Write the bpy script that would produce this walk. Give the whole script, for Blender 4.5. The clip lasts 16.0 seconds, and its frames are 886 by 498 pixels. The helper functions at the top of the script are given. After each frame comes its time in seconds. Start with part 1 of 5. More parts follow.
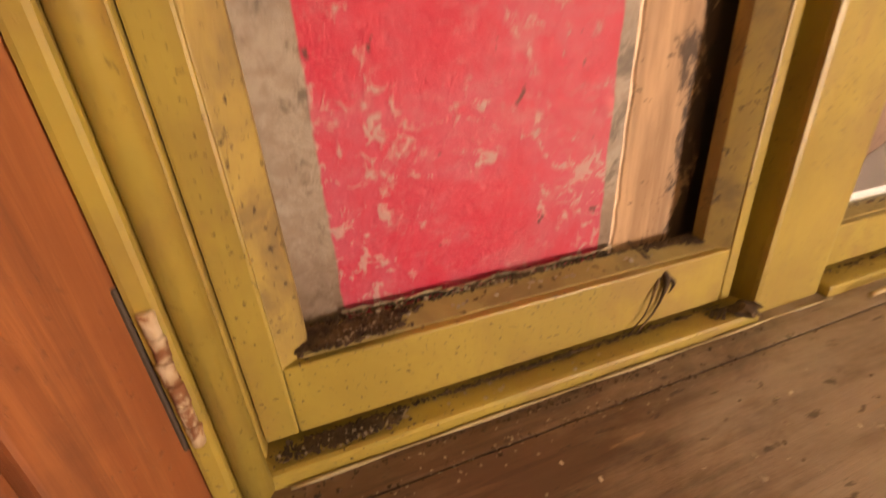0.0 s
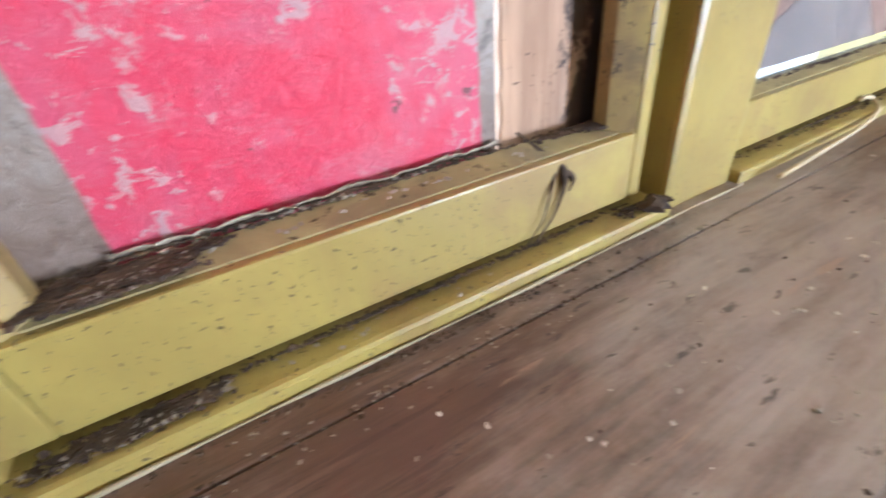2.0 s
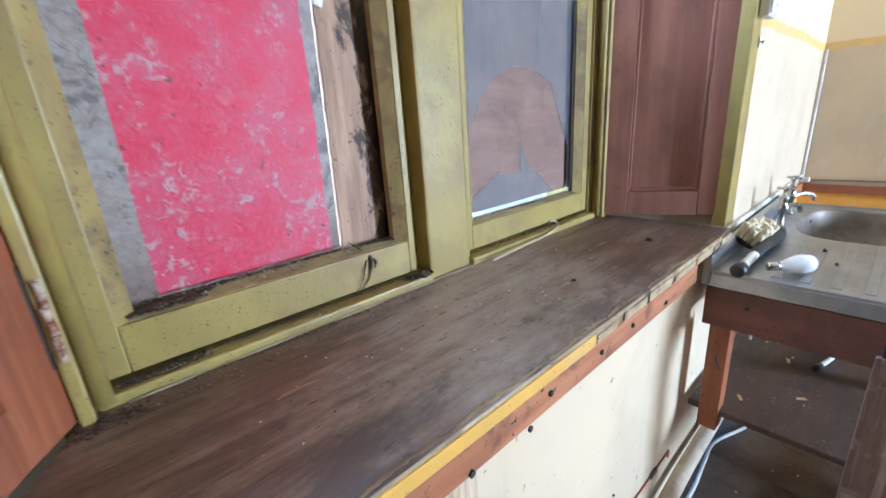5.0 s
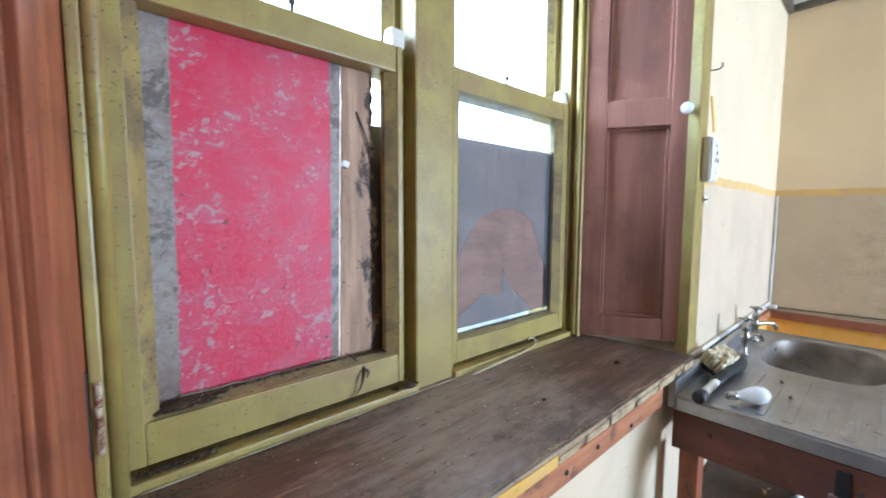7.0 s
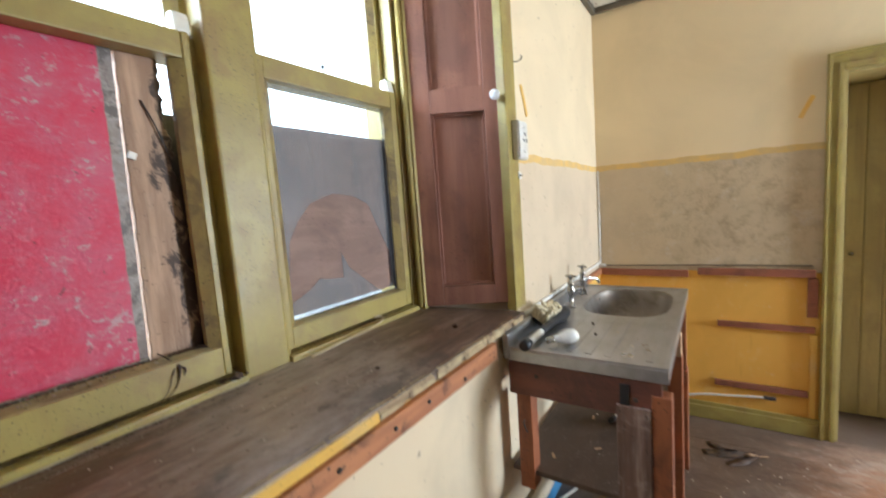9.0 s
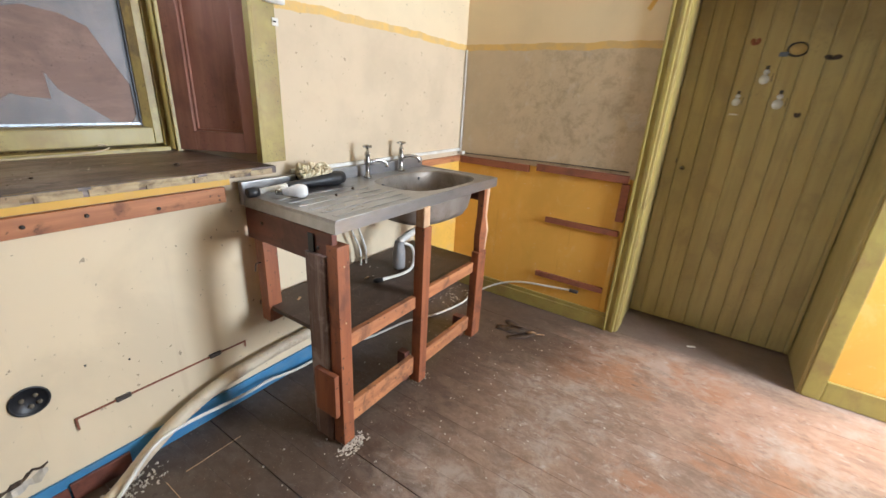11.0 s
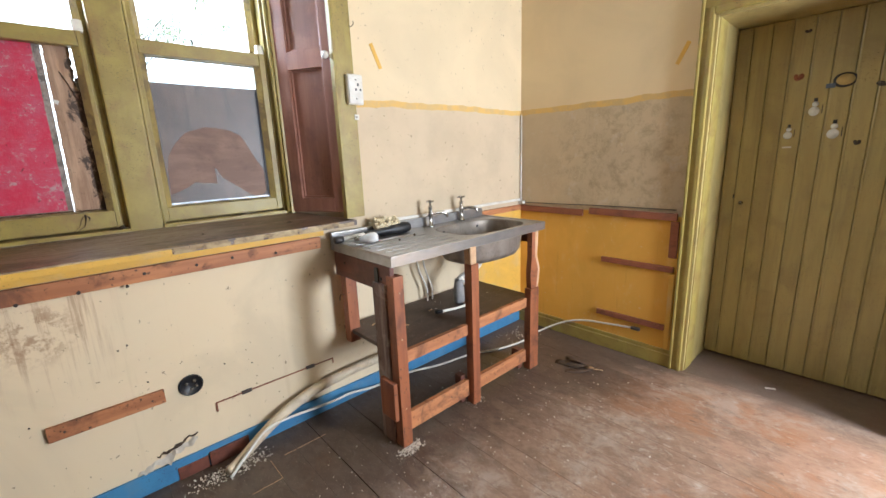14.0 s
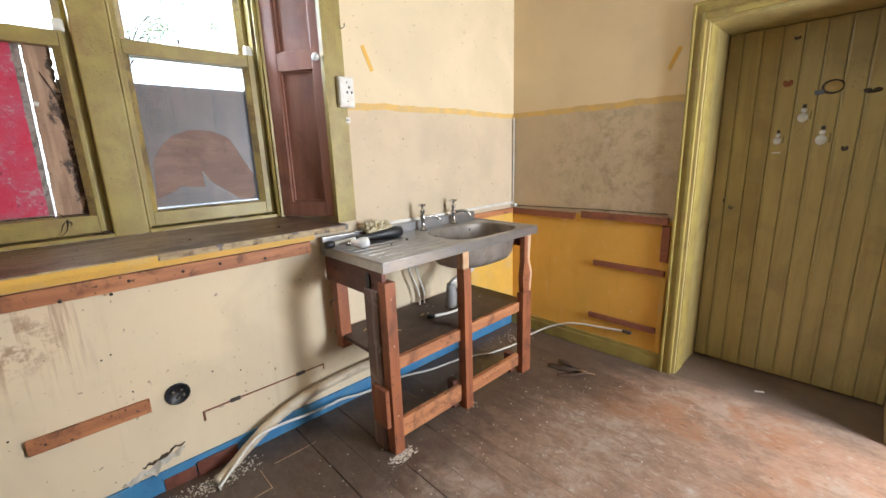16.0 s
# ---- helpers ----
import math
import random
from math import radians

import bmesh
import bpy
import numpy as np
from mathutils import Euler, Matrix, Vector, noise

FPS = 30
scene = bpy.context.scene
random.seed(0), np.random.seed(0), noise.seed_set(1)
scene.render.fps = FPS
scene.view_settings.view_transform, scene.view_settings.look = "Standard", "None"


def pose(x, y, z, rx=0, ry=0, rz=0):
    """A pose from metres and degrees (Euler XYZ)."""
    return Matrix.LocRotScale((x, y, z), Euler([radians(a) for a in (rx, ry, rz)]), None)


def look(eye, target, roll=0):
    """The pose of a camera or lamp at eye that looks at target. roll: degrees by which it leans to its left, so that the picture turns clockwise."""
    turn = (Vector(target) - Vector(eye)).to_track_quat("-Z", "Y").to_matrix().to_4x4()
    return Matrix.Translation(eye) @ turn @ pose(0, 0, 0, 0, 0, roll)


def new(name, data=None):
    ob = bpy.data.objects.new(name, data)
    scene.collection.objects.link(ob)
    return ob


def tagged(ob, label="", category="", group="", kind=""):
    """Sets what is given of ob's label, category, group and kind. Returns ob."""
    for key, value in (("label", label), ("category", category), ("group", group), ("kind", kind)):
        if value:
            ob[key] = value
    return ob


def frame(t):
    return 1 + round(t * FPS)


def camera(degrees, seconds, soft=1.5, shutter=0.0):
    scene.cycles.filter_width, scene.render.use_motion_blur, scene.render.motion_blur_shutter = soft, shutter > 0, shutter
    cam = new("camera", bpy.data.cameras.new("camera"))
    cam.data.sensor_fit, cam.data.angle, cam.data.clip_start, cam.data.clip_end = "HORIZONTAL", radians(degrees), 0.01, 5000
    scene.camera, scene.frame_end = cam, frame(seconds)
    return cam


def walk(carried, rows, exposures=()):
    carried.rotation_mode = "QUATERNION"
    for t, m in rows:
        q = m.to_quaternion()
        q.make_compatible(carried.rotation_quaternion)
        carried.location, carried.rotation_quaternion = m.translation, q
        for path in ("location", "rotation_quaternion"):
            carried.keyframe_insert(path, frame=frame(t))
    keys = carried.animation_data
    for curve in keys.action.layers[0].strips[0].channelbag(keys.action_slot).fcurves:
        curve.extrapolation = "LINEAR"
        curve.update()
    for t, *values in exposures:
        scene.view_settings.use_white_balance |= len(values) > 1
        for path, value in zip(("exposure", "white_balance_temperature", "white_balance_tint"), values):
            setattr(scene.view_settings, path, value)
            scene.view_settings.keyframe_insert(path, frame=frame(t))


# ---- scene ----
cam = camera(94.6, 16.0, 1.5, 0.5)
PATH = [
    (0, (0.18, 0.174, 1.389), (0.756, 1.9, 0.558), -4.1),
    (0.5, (0.162, 0.234, 1.315), (0.728, 1.868, 0.309), -3.7),
    (1, (0.175, 0.249, 1.303), (0.735, 1.835, 0.221), -4.0),
    (1.5, (0.215, 0.242, 1.304), (0.835, 1.804, 0.219), -5.9),
    (2, (0.277, 0.213, 1.304), (1.039, 1.73, 0.247), -6.7),
    (2.5, (0.361, 0.163, 1.33), (1.293, 1.608, 0.308), -6.3),
    (3, (0.43, 0.101, 1.353), (1.487, 1.497, 0.388), -5.8),
    (3.2, (0.443, 0.077, 1.359), (1.54, 1.456, 0.414), -5.3),
    (5.3, (0.102, -0.27, 1.432), (1.364, 1.204, 0.949), -4.7),
    (5.5, (0.091, -0.301, 1.452), (1.35, 1.201, 1.051), -5.1),
    (6, (0.062, -0.296, 1.471), (1.316, 1.237, 1.196), -1.9),
    (6.5, (0.047, -0.283, 1.481), (1.313, 1.247, 1.246), -0.1),
    (7, (0.064, -0.313, 1.505), (1.404, 1.162, 1.337), 0.2),
    (7.5, (0.097, -0.346, 1.528), (1.571, 0.996, 1.37), 0.8),
    (8, (0.147, -0.39, 1.542), (1.758, 0.788, 1.404), -0.1),
    (8.5, (0.154, -0.42, 1.527), (1.829, 0.665, 1.401), -1.1),
    (9, (0.144, -0.5, 1.464), (1.801, 0.6, 1.253), -4.2),
    (9.5, (0.217, -0.744, 1.368), (1.935, 0.128, 0.831), -1.2),
    (9.7, (0.245, -0.902, 1.359), (1.984, -0.125, 0.751), 0.4),
    (11.8, (0.727, -1.517, 1.322), (2.042, -0.205, 0.58), 0.3),
    (12, (0.714, -1.579, 1.33), (1.976, -0.198, 0.623), -1.4),
    (12.5, (0.593, -1.728, 1.314), (1.906, -0.358, 0.681), -3.6),
    (13, (0.51, -1.791, 1.324), (1.806, -0.368, 0.783), -3.0),
    (13.5, (0.495, -1.793, 1.342), (1.808, -0.368, 0.845), -1.9),
    (14, (0.493, -1.796, 1.352), (1.799, -0.349, 0.904), -2.2),
    (14.5, (0.49, -1.791, 1.364), (1.802, -0.337, 0.955), -2.4),
    (15, (0.492, -1.784, 1.375), (1.821, -0.337, 1.0), -2.0),
    (15.5, (0.494, -1.776, 1.38), (1.83, -0.343, 0.984), -1.7),
    (16, (0.506, -1.776, 1.376), (1.842, -0.358, 0.923), -1.9),
]
EXPOSURES = [(0.0, 0.42, 10500, 30), (0.5, 0.88, 7300, 17), (1.0, 1.10, 5350, 14), (1.5, 1.12, 5000, 12), (2.5, 1.12, 4800, 9), (3.2, 0.96, 4700, 7), (5.3, 0.54, 4450, 6), (7.0, 0.32, 4500, 5), (8.5, 0.05, 4850, 5), (9.5, 0.04, 5400, 6), (12.0, 0.04, 5350, 9), (16.0, -0.05, 5550, 9)]
walk(cam, [(t, look(eye, target, roll)) for t, eye, target, roll in PATH], EXPOSURES)

# ---- world, sun and large lights ----
SKY = bpy.data.worlds.new("sky")
scene.world = SKY
SKY.use_nodes = True
_nt = SKY.node_tree
_bg = _nt.nodes["Background"]
_sky = _nt.nodes.new("ShaderNodeTexSky")
_sky.sky_type, _sky.sun_disc = "NISHITA", False
_sky.sun_elevation, _sky.sun_rotation = radians(42), radians(200)
_sky.dust_density = 4.0
_nt.links.new(_sky.outputs[0], _bg.inputs[0])
_bg.inputs[1].default_value = 0.15
sun_data = bpy.data.lights.new("sun", "SUN")
sun_data.energy, sun_data.angle, sun_data.color = 1.2, radians(12), (1.0, 0.95, 0.88)
sun = new("sun", sun_data)
sun.matrix_world = look((0, -6, 8), (1.6, 0.4, 0.6))


def window_light(name, m, sx, sy, power, color):
    data = bpy.data.lights.new(name, "AREA")
    data.shape, data.size, data.size_y, data.energy, data.color = "RECTANGLE", sx, sy, power, color
    ob = new(name, data)
    ob.matrix_world = m
    return ob


# daylight in the opening of the opposite wall and in the upper panes
window_light("daylight_south", look((2.66, -3.56, 1.35), (2.0, 0.0, 1.05)), 0.66, 1.25, 140, (1.0, 0.98, 0.95))
window_light("daylight_north", look((0.74, 0.78, 2.2), (0.8, -1.0, 0.9)), 1.2, 0.5, 54, (0.90, 0.95, 1.0))


# ---- materials ----
def mat(name):
    m = bpy.data.materials.new(name)
    m.use_nodes = True
    nt = m.node_tree
    return m, nt, nt.nodes["Principled BSDF"]


def nd(nt, kind, **inputs):
    n = nt.nodes.new(kind)
    for k, v in inputs.items():
        s = n.inputs[int(k[1:])] if k[0] == "i" and k[1:].isdigit() else n.inputs[k]
        if isinstance(v, bpy.types.NodeSocket):
            nt.links.new(v, s)
        else:
            s.default_value = v
    return n


def math_n(nt, op, a, b=0.0, clamp=False):
    n = nt.nodes.new("ShaderNodeMath")
    n.operation, n.use_clamp = op, clamp
    for s, v in zip(n.inputs, (a, b)):
        if isinstance(v, bpy.types.NodeSocket):
            nt.links.new(v, s)
        else:
            s.default_value = v
    return n.outputs[0]


def col(c):
    return (*c, 1.0)


def mixc(nt, f, a, b):
    n = nt.nodes.new("ShaderNodeMixRGB")
    for s, v in zip(n.inputs, (f, a, b)):
        if isinstance(v, bpy.types.NodeSocket):
            nt.links.new(v, s)
        else:
            s.default_value = v if not isinstance(v, tuple) else col(v)
    return n.outputs[0]


def place(nt, stretch=(1, 1, 1), jitter=0.0):
    g = nt.nodes.new("ShaderNodeNewGeometry")
    p = g.outputs["Position"]
    if jitter:
        info = nt.nodes.new("ShaderNodeObjectInfo")
        v = nt.nodes.new("ShaderNodeVectorMath")
        v.operation = "MULTIPLY_ADD"
        nt.links.new(info.outputs["Random"], v.inputs[0])
        v.inputs[1].default_value = (jitter, jitter * 0.7, jitter * 1.3)
        nt.links.new(p, v.inputs[2])
        p = v.outputs[0]
    mp = nt.nodes.new("ShaderNodeMapping")
    nt.links.new(p, mp.inputs[0])
    mp.inputs["Scale"].default_value = stretch
    return mp.outputs[0]


def noise_n(nt, vec, scale, detail=5.0, rough=0.55, warp=0.0):
    n = nd(nt, "ShaderNodeTexNoise", Vector=vec, Scale=scale, Detail=detail, Roughness=rough, Distortion=warp)
    return n.outputs["Fac"]


def step(nt, v, a, b):
    n = nt.nodes.new("ShaderNodeMapRange")
    n.interpolation_type = "SMOOTHSTEP"
    nt.links.new(v, n.inputs[0])
    n.inputs[1].default_value, n.inputs[2].default_value = a, b
    return n.outputs[0]


def finish(nt, bsdf, color, rough, height, bump, spec=0.5, metal=0.0, dist=0.004):
    nt.links.new(color, bsdf.inputs["Base Color"])
    if isinstance(rough, bpy.types.NodeSocket):
        nt.links.new(rough, bsdf.inputs["Roughness"])
    else:
        bsdf.inputs["Roughness"].default_value = rough
    bsdf.inputs["Specular IOR Level"].default_value = spec
    if isinstance(metal, bpy.types.NodeSocket):
        nt.links.new(metal, bsdf.inputs["Metallic"])
    else:
        bsdf.inputs["Metallic"].default_value = metal
    b = nd(nt, "ShaderNodeBump", Strength=bump, Distance=dist, Height=height)
    nt.links.new(b.outputs[0], bsdf.inputs["Normal"])


def worn(name, c1, c2, c3, grain=(1, 1, 1), gscale=18, rough=0.55, bump=0.25, patch=0.5, patch_scale=2.5, speck=0.0,
         speck_color=(0.04, 0.025, 0.015), speck_scale=45, jitter=0.0, metal=0.0, spec=0.5, patch_edge=(0.48, 0.68), chips=None, chip_scale=26, chip_cut=0.64, streak=0.0):
    """Two tones along a grain, larger patches of a third one, and specks of dirt."""
    m, nt, bsdf = mat(name)
    p = place(nt, (1, 1, 1), jitter)
    gv = place(nt, grain, jitter)
    g = noise_n(nt, gv, gscale, 7, 0.6, 0.3)
    big = noise_n(nt, p, patch_scale, 6, 0.62, 0.5)
    c = mixc(nt, step(nt, g, 0.36, 0.64), c1, c2)
    c = mixc(nt, math_n(nt, "MULTIPLY", step(nt, big, *patch_edge), patch), c, c3)
    h = g
    if speck:
        s = step(nt, noise_n(nt, p, speck_scale * 3.2, 4, 0.6), 0.615, 0.66)
        s = math_n(nt, "MULTIPLY", s, step(nt, noise_n(nt, p, 5.5, 4), 0.40, 0.58))
        c = mixc(nt, math_n(nt, "MULTIPLY", s, speck), c, speck_color)
        h = math_n(nt, "ADD", g, math_n(nt, "MULTIPLY", s, 0.8))
    if streak:
        st = step(nt, noise_n(nt, place(nt, (14, 14, 0.8), jitter), 2.2, 6, 0.7), 0.50, 0.64)
        c = mixc(nt, math_n(nt, "MULTIPLY", st, streak), c, c3)
    if chips:
        k = noise_n(nt, p, chip_scale * 2.4, 8, 0.7, 0.3)
        k = math_n(nt, "ADD", k, math_n(nt, "MULTIPLY", math_n(nt, "SUBTRACT", noise_n(nt, p, 5.5, 3), 0.5), 0.35))
        e = step(nt, k, chip_cut, chip_cut + 0.012)
        c = mixc(nt, e, c, mixc(nt, step(nt, g, 0.42, 0.58), chips, tuple(q * 0.5 for q in chips)))
        h = math_n(nt, "SUBTRACT", h, math_n(nt, "MULTIPLY", e, 0.6))
    r = math_n(nt, "ADD", math_n(nt, "MULTIPLY", big, 0.35), rough - 0.17, True)
    finish(nt, bsdf, c, r, h, bump, spec, metal)
    return m


def plain(name, c, rough=0.5, metal=0.0):
    return worn(name, c, tuple(x * 0.86 for x in c), tuple(x * 0.7 for x in c), gscale=30, rough=rough, bump=0.08, patch=0.4, patch_scale=9, metal=metal)


M_GREEN = worn("olive_gloss_paint", (0.368, 0.290, 0.072), (0.310, 0.236, 0.062), (0.255, 0.160, 0.060), gscale=9, rough=0.42, bump=0.5,
               patch=0.6, patch_scale=7.5, speck=0.85, speck_scale=60, chips=(0.13, 0.09, 0.055), chip_scale=60, chip_cut=0.688, streak=0.2)
M_PUTTY = worn("grimy_ochre_putty", (0.37, 0.285, 0.085), (0.28, 0.205, 0.075), (0.15, 0.105, 0.055), grain=(1, 1, 0.4), gscale=24, rough=0.5, bump=0.5,
               patch=0.75, patch_scale=12, speck=0.9, speck_scale=42, patch_edge=(0.46, 0.64), chips=(0.10, 0.07, 0.045), chip_scale=40, chip_cut=0.665)
M_LEDGE = worn("dusty_olive_ledge", (0.36, 0.295, 0.135), (0.29, 0.235, 0.105), (0.20, 0.15, 0.08), gscale=22, rough=0.85, bump=0.4, spec=0.25, patch=0.7, patch_scale=14,
               speck=0.8, speck_scale=32)
M_DOOR = worn("olive_door_paint", (0.43, 0.345, 0.13), (0.375, 0.295, 0.11), (0.26, 0.20, 0.085), grain=(1, 1, 0.12), gscale=16, rough=0.42, bump=0.15,
              patch=0.6, patch_scale=2.6, speck=0.6, jitter=3.0, streak=0.35)
M_SHUTTER = worn("red_brown_varnish", (0.33, 0.155, 0.102), (0.275, 0.125, 0.083), (0.14, 0.068, 0.050), grain=(1, 1, 0.07), gscale=26, rough=0.42, bump=0.2,
                 patch=0.5, patch_scale=4.4, speck=0.5, speck_scale=40, streak=0.22, chips=(0.34, 0.20, 0.13), chip_cut=0.71)
M_SHUTTER_ORANGE = worn("orange_brown_varnish", (0.39, 0.142, 0.060), (0.25, 0.082, 0.036), (0.11, 0.042, 0.025), grain=(1, 1, 0.05), gscale=48, rough=0.45,
                        bump=0.3, patch=0.4, patch_scale=4.6, speck=0.45, speck_scale=44, streak=0.42)


def sill_material():
    """Brown boards polished by use: long fine grain, dust and painted window sheen in the middle, dark stains and
    nicks.
    """
    m, nt, bsdf = mat("grey_weathered_wood")
    p = place(nt)
    xyz = nd(nt, "ShaderNodeSeparateXYZ", Vector=p)
    fine = noise_n(nt, place(nt, (0.05, 1, 1)), 85, 8, 0.7, 0.2)
    soft = noise_n(nt, place(nt, (0.16, 1, 1)), 24, 9, 0.7, 0.3)
    blotch = noise_n(nt, place(nt, (0.6, 1, 1)), 8.0, 10, 0.72, 0.3)
    c = mixc(nt, step(nt, soft, 0.36, 0.66), (0.105, 0.060, 0.037), (0.185, 0.112, 0.072))
    c = mixc(nt, math_n(nt, "MULTIPLY", step(nt, fine, 0.51, 0.60), 0.62), c, (0.058, 0.036, 0.025))
    # pale dust, thickened around one point to paint in the window's sheen
    sheen_spot = nd(nt, "ShaderNodeVectorMath", i0=place(nt, (0.62, 1, 1)), i1=(0.43, 0.265, 1.05))
    sheen_spot.operation = "DISTANCE"
    near = step(nt, sheen_spot.outputs["Value"], 0.36, 0.03)
    mixed = math_n(nt, "ADD", math_n(nt, "MULTIPLY", blotch, 0.55), math_n(nt, "MULTIPLY", soft, 0.45))
    dust = step(nt, math_n(nt, "ADD", mixed, math_n(nt, "MULTIPLY", near, 0.20)), 0.47, 0.80)
    c = mixc(nt, math_n(nt, "MULTIPLY", dust, 0.80), c, (0.42, 0.355, 0.295))
    front = step(nt, xyz.outputs["Y"], 0.26, 0.13)
    st = noise_n(nt, place(nt, (0.6, 1, 1)), 10, 9, 0.74, 0.3)
    st = step(nt, math_n(nt, "ADD", st, math_n(nt, "MULTIPLY", front, 0.06)), 0.53, 0.69)
    c = mixc(nt, math_n(nt, "MULTIPLY", st, 0.72), c, (0.060, 0.044, 0.036))
    nick = step(nt, noise_n(nt, place(nt, (0.3, 1, 1)), 95, 5, 0.6), 0.635, 0.68)
    c = mixc(nt, math_n(nt, "MULTIPLY", nick, 0.75), c, (0.04, 0.027, 0.02))
    light = step(nt, noise_n(nt, place(nt, (0.10, 1, 1)), 62, 5, 0.6, 0.3), 0.655, 0.70)
    c = mixc(nt, math_n(nt, "MULTIPLY", light, 0.55), c, (0.40, 0.27, 0.175))
    r = math_n(nt, "ADD", math_n(nt, "MULTIPLY", blotch, 0.35), 0.19)
    finish(nt, bsdf, c, r, math_n(nt, "ADD", fine, math_n(nt, "MULTIPLY", soft, 0.6)), 0.35, 0.6)
    return m


M_SILL = sill_material()
M_STAND = worn("red_stained_wood", (0.33, 0.112, 0.042), (0.235, 0.076, 0.032), (0.10, 0.040, 0.024), grain=(1, 1, 0.09), gscale=22, rough=0.5, bump=0.25,
               patch=0.7, patch_scale=7, speck=0.9, speck_scale=24, chips=(0.30, 0.19, 0.11), chip_scale=22, chip_cut=0.69)
M_STAND_X = worn("red_stained_plank", (0.19, 0.066, 0.040), (0.13, 0.046, 0.030), (0.055, 0.028, 0.02), grain=(1, 0.1, 1), gscale=20, rough=0.5, bump=0.25,
                 patch=0.6, patch_scale=6, speck=0.8, speck_scale=24)
M_STAND_GREY = worn("scraped_grey_plank", (0.20, 0.115, 0.082), (0.12, 0.072, 0.055), (0.42, 0.34, 0.29), grain=(1, 1, 0.06), gscale=26, rough=0.65, bump=0.35,
                    patch=0.65, patch_scale=8, speck=0.9, speck_scale=24, streak=0.5)
M_RAW = worn("raw_orange_wood", (0.50, 0.215, 0.085), (0.36, 0.14, 0.056), (0.13, 0.055, 0.03), grain=(0.1, 1, 1), gscale=24, rough=0.6, bump=0.35,
             patch=0.7, patch_scale=9, patch_edge=(0.50, 0.66), speck=1.0, speck_scale=16)
M_BATTEN = worn("red_brown_batten", (0.30, 0.105, 0.05), (0.24, 0.08, 0.04), (0.15, 0.06, 0.035), grain=(0.1, 0.1, 1), gscale=30, rough=0.6, bump=0.25,
                patch=0.6, patch_scale=8, speck=0.7)
M_PALE = worn("pale_split_wood", (0.66, 0.46, 0.28), (0.55, 0.35, 0.19), (0.40, 0.22, 0.12), grain=(1, 1, 0.1), gscale=30, rough=0.7, bump=0.5, patch=0.5, patch_scale=14)
# dark wood, lowered further in colour to deepen the shade under the sink
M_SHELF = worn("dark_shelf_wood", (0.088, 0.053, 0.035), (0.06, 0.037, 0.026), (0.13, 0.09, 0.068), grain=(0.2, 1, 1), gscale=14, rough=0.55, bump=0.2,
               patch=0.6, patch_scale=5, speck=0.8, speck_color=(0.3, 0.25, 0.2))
M_STEEL = worn("dull_stainless_steel", (0.45, 0.45, 0.46), (0.39, 0.39, 0.39), (0.25, 0.235, 0.21), grain=(0.3, 1, 1), gscale=30, rough=0.33, bump=0.05,
               patch=0.45, patch_scale=3, patch_edge=(0.40, 0.70), speck=0.25, speck_scale=60, metal=0.8, speck_color=(0.2, 0.16, 0.12))
M_BOWL = worn("grimy_sink_bowl", (0.36, 0.32, 0.275), (0.28, 0.25, 0.215), (0.15, 0.115, 0.08), grain=(1, 1, 0.4), gscale=10, rough=0.5, bump=0.06,
              patch=0.7, patch_scale=7, speck=0.5, metal=0.55)
M_CHROME = worn("tarnished_chrome", (0.50, 0.48, 0.45), (0.38, 0.36, 0.33), (0.16, 0.14, 0.12), gscale=60, rough=0.24, bump=0.05, patch=0.6, patch_scale=30, metal=0.95)
M_WHITE = worn("off_white_plastic", (0.74, 0.72, 0.66), (0.68, 0.65, 0.58), (0.52, 0.46, 0.38), gscale=20, rough=0.45, bump=0.06, patch=0.45, patch_scale=12, speck=0.4)
M_BLACK = plain("black_plastic", (0.018, 0.018, 0.02), 0.45)
M_DARK = plain("dark_iron", (0.06, 0.045, 0.035), 0.6)
M_BLUE = worn("blue_wall_paint", (0.07, 0.24, 0.44), (0.06, 0.2, 0.38), (0.16, 0.25, 0.32), gscale=10, rough=0.6, bump=0.15, patch=0.5, patch_scale=7, speck=0.6)
M_PORCELAIN = plain("white_porcelain", (0.82, 0.80, 0.76), 0.2)
M_BRISTLE = worn("cream_bristles", (0.74, 0.66, 0.46), (0.62, 0.53, 0.35), (0.45, 0.36, 0.22), grain=(1, 1, 0.2), gscale=90, rough=0.8, bump=0.8, patch=0.5, patch_scale=20)
M_CRUMB = plain("plaster_crumbs", (0.66, 0.60, 0.50), 0.9)
M_DEBRIS = worn("brown_debris", (0.085, 0.055, 0.034), (0.035, 0.022, 0.014), (0.16, 0.105, 0.055), gscale=60, rough=0.9, bump=0.6, patch=0.5, patch_scale=40)
M_STRAW = plain("dry_straw", (0.55, 0.45, 0.28), 0.8)
M_CEIL = worn("flaking_ceiling_paint", (0.74, 0.69, 0.56), (0.67, 0.62, 0.49), (0.50, 0.44, 0.34), gscale=6, rough=0.8, bump=0.3, patch=0.6, patch_scale=4,
              chips=(0.34, 0.26, 0.17), chip_scale=2.2, chip_cut=0.62)
M_CORNICE = worn("grey_cornice_wood", (0.15, 0.125, 0.085), (0.11, 0.09, 0.06), (0.2, 0.17, 0.12), grain=(0.2, 0.2, 1), gscale=20, rough=0.6, bump=0.2)
M_PLAIN_WALL = worn("pale_plaster", (0.70, 0.62, 0.48), (0.66, 0.57, 0.43), (0.55, 0.46, 0.34), gscale=5, rough=0.8, bump=0.12, patch=0.4, patch_scale=1.5)
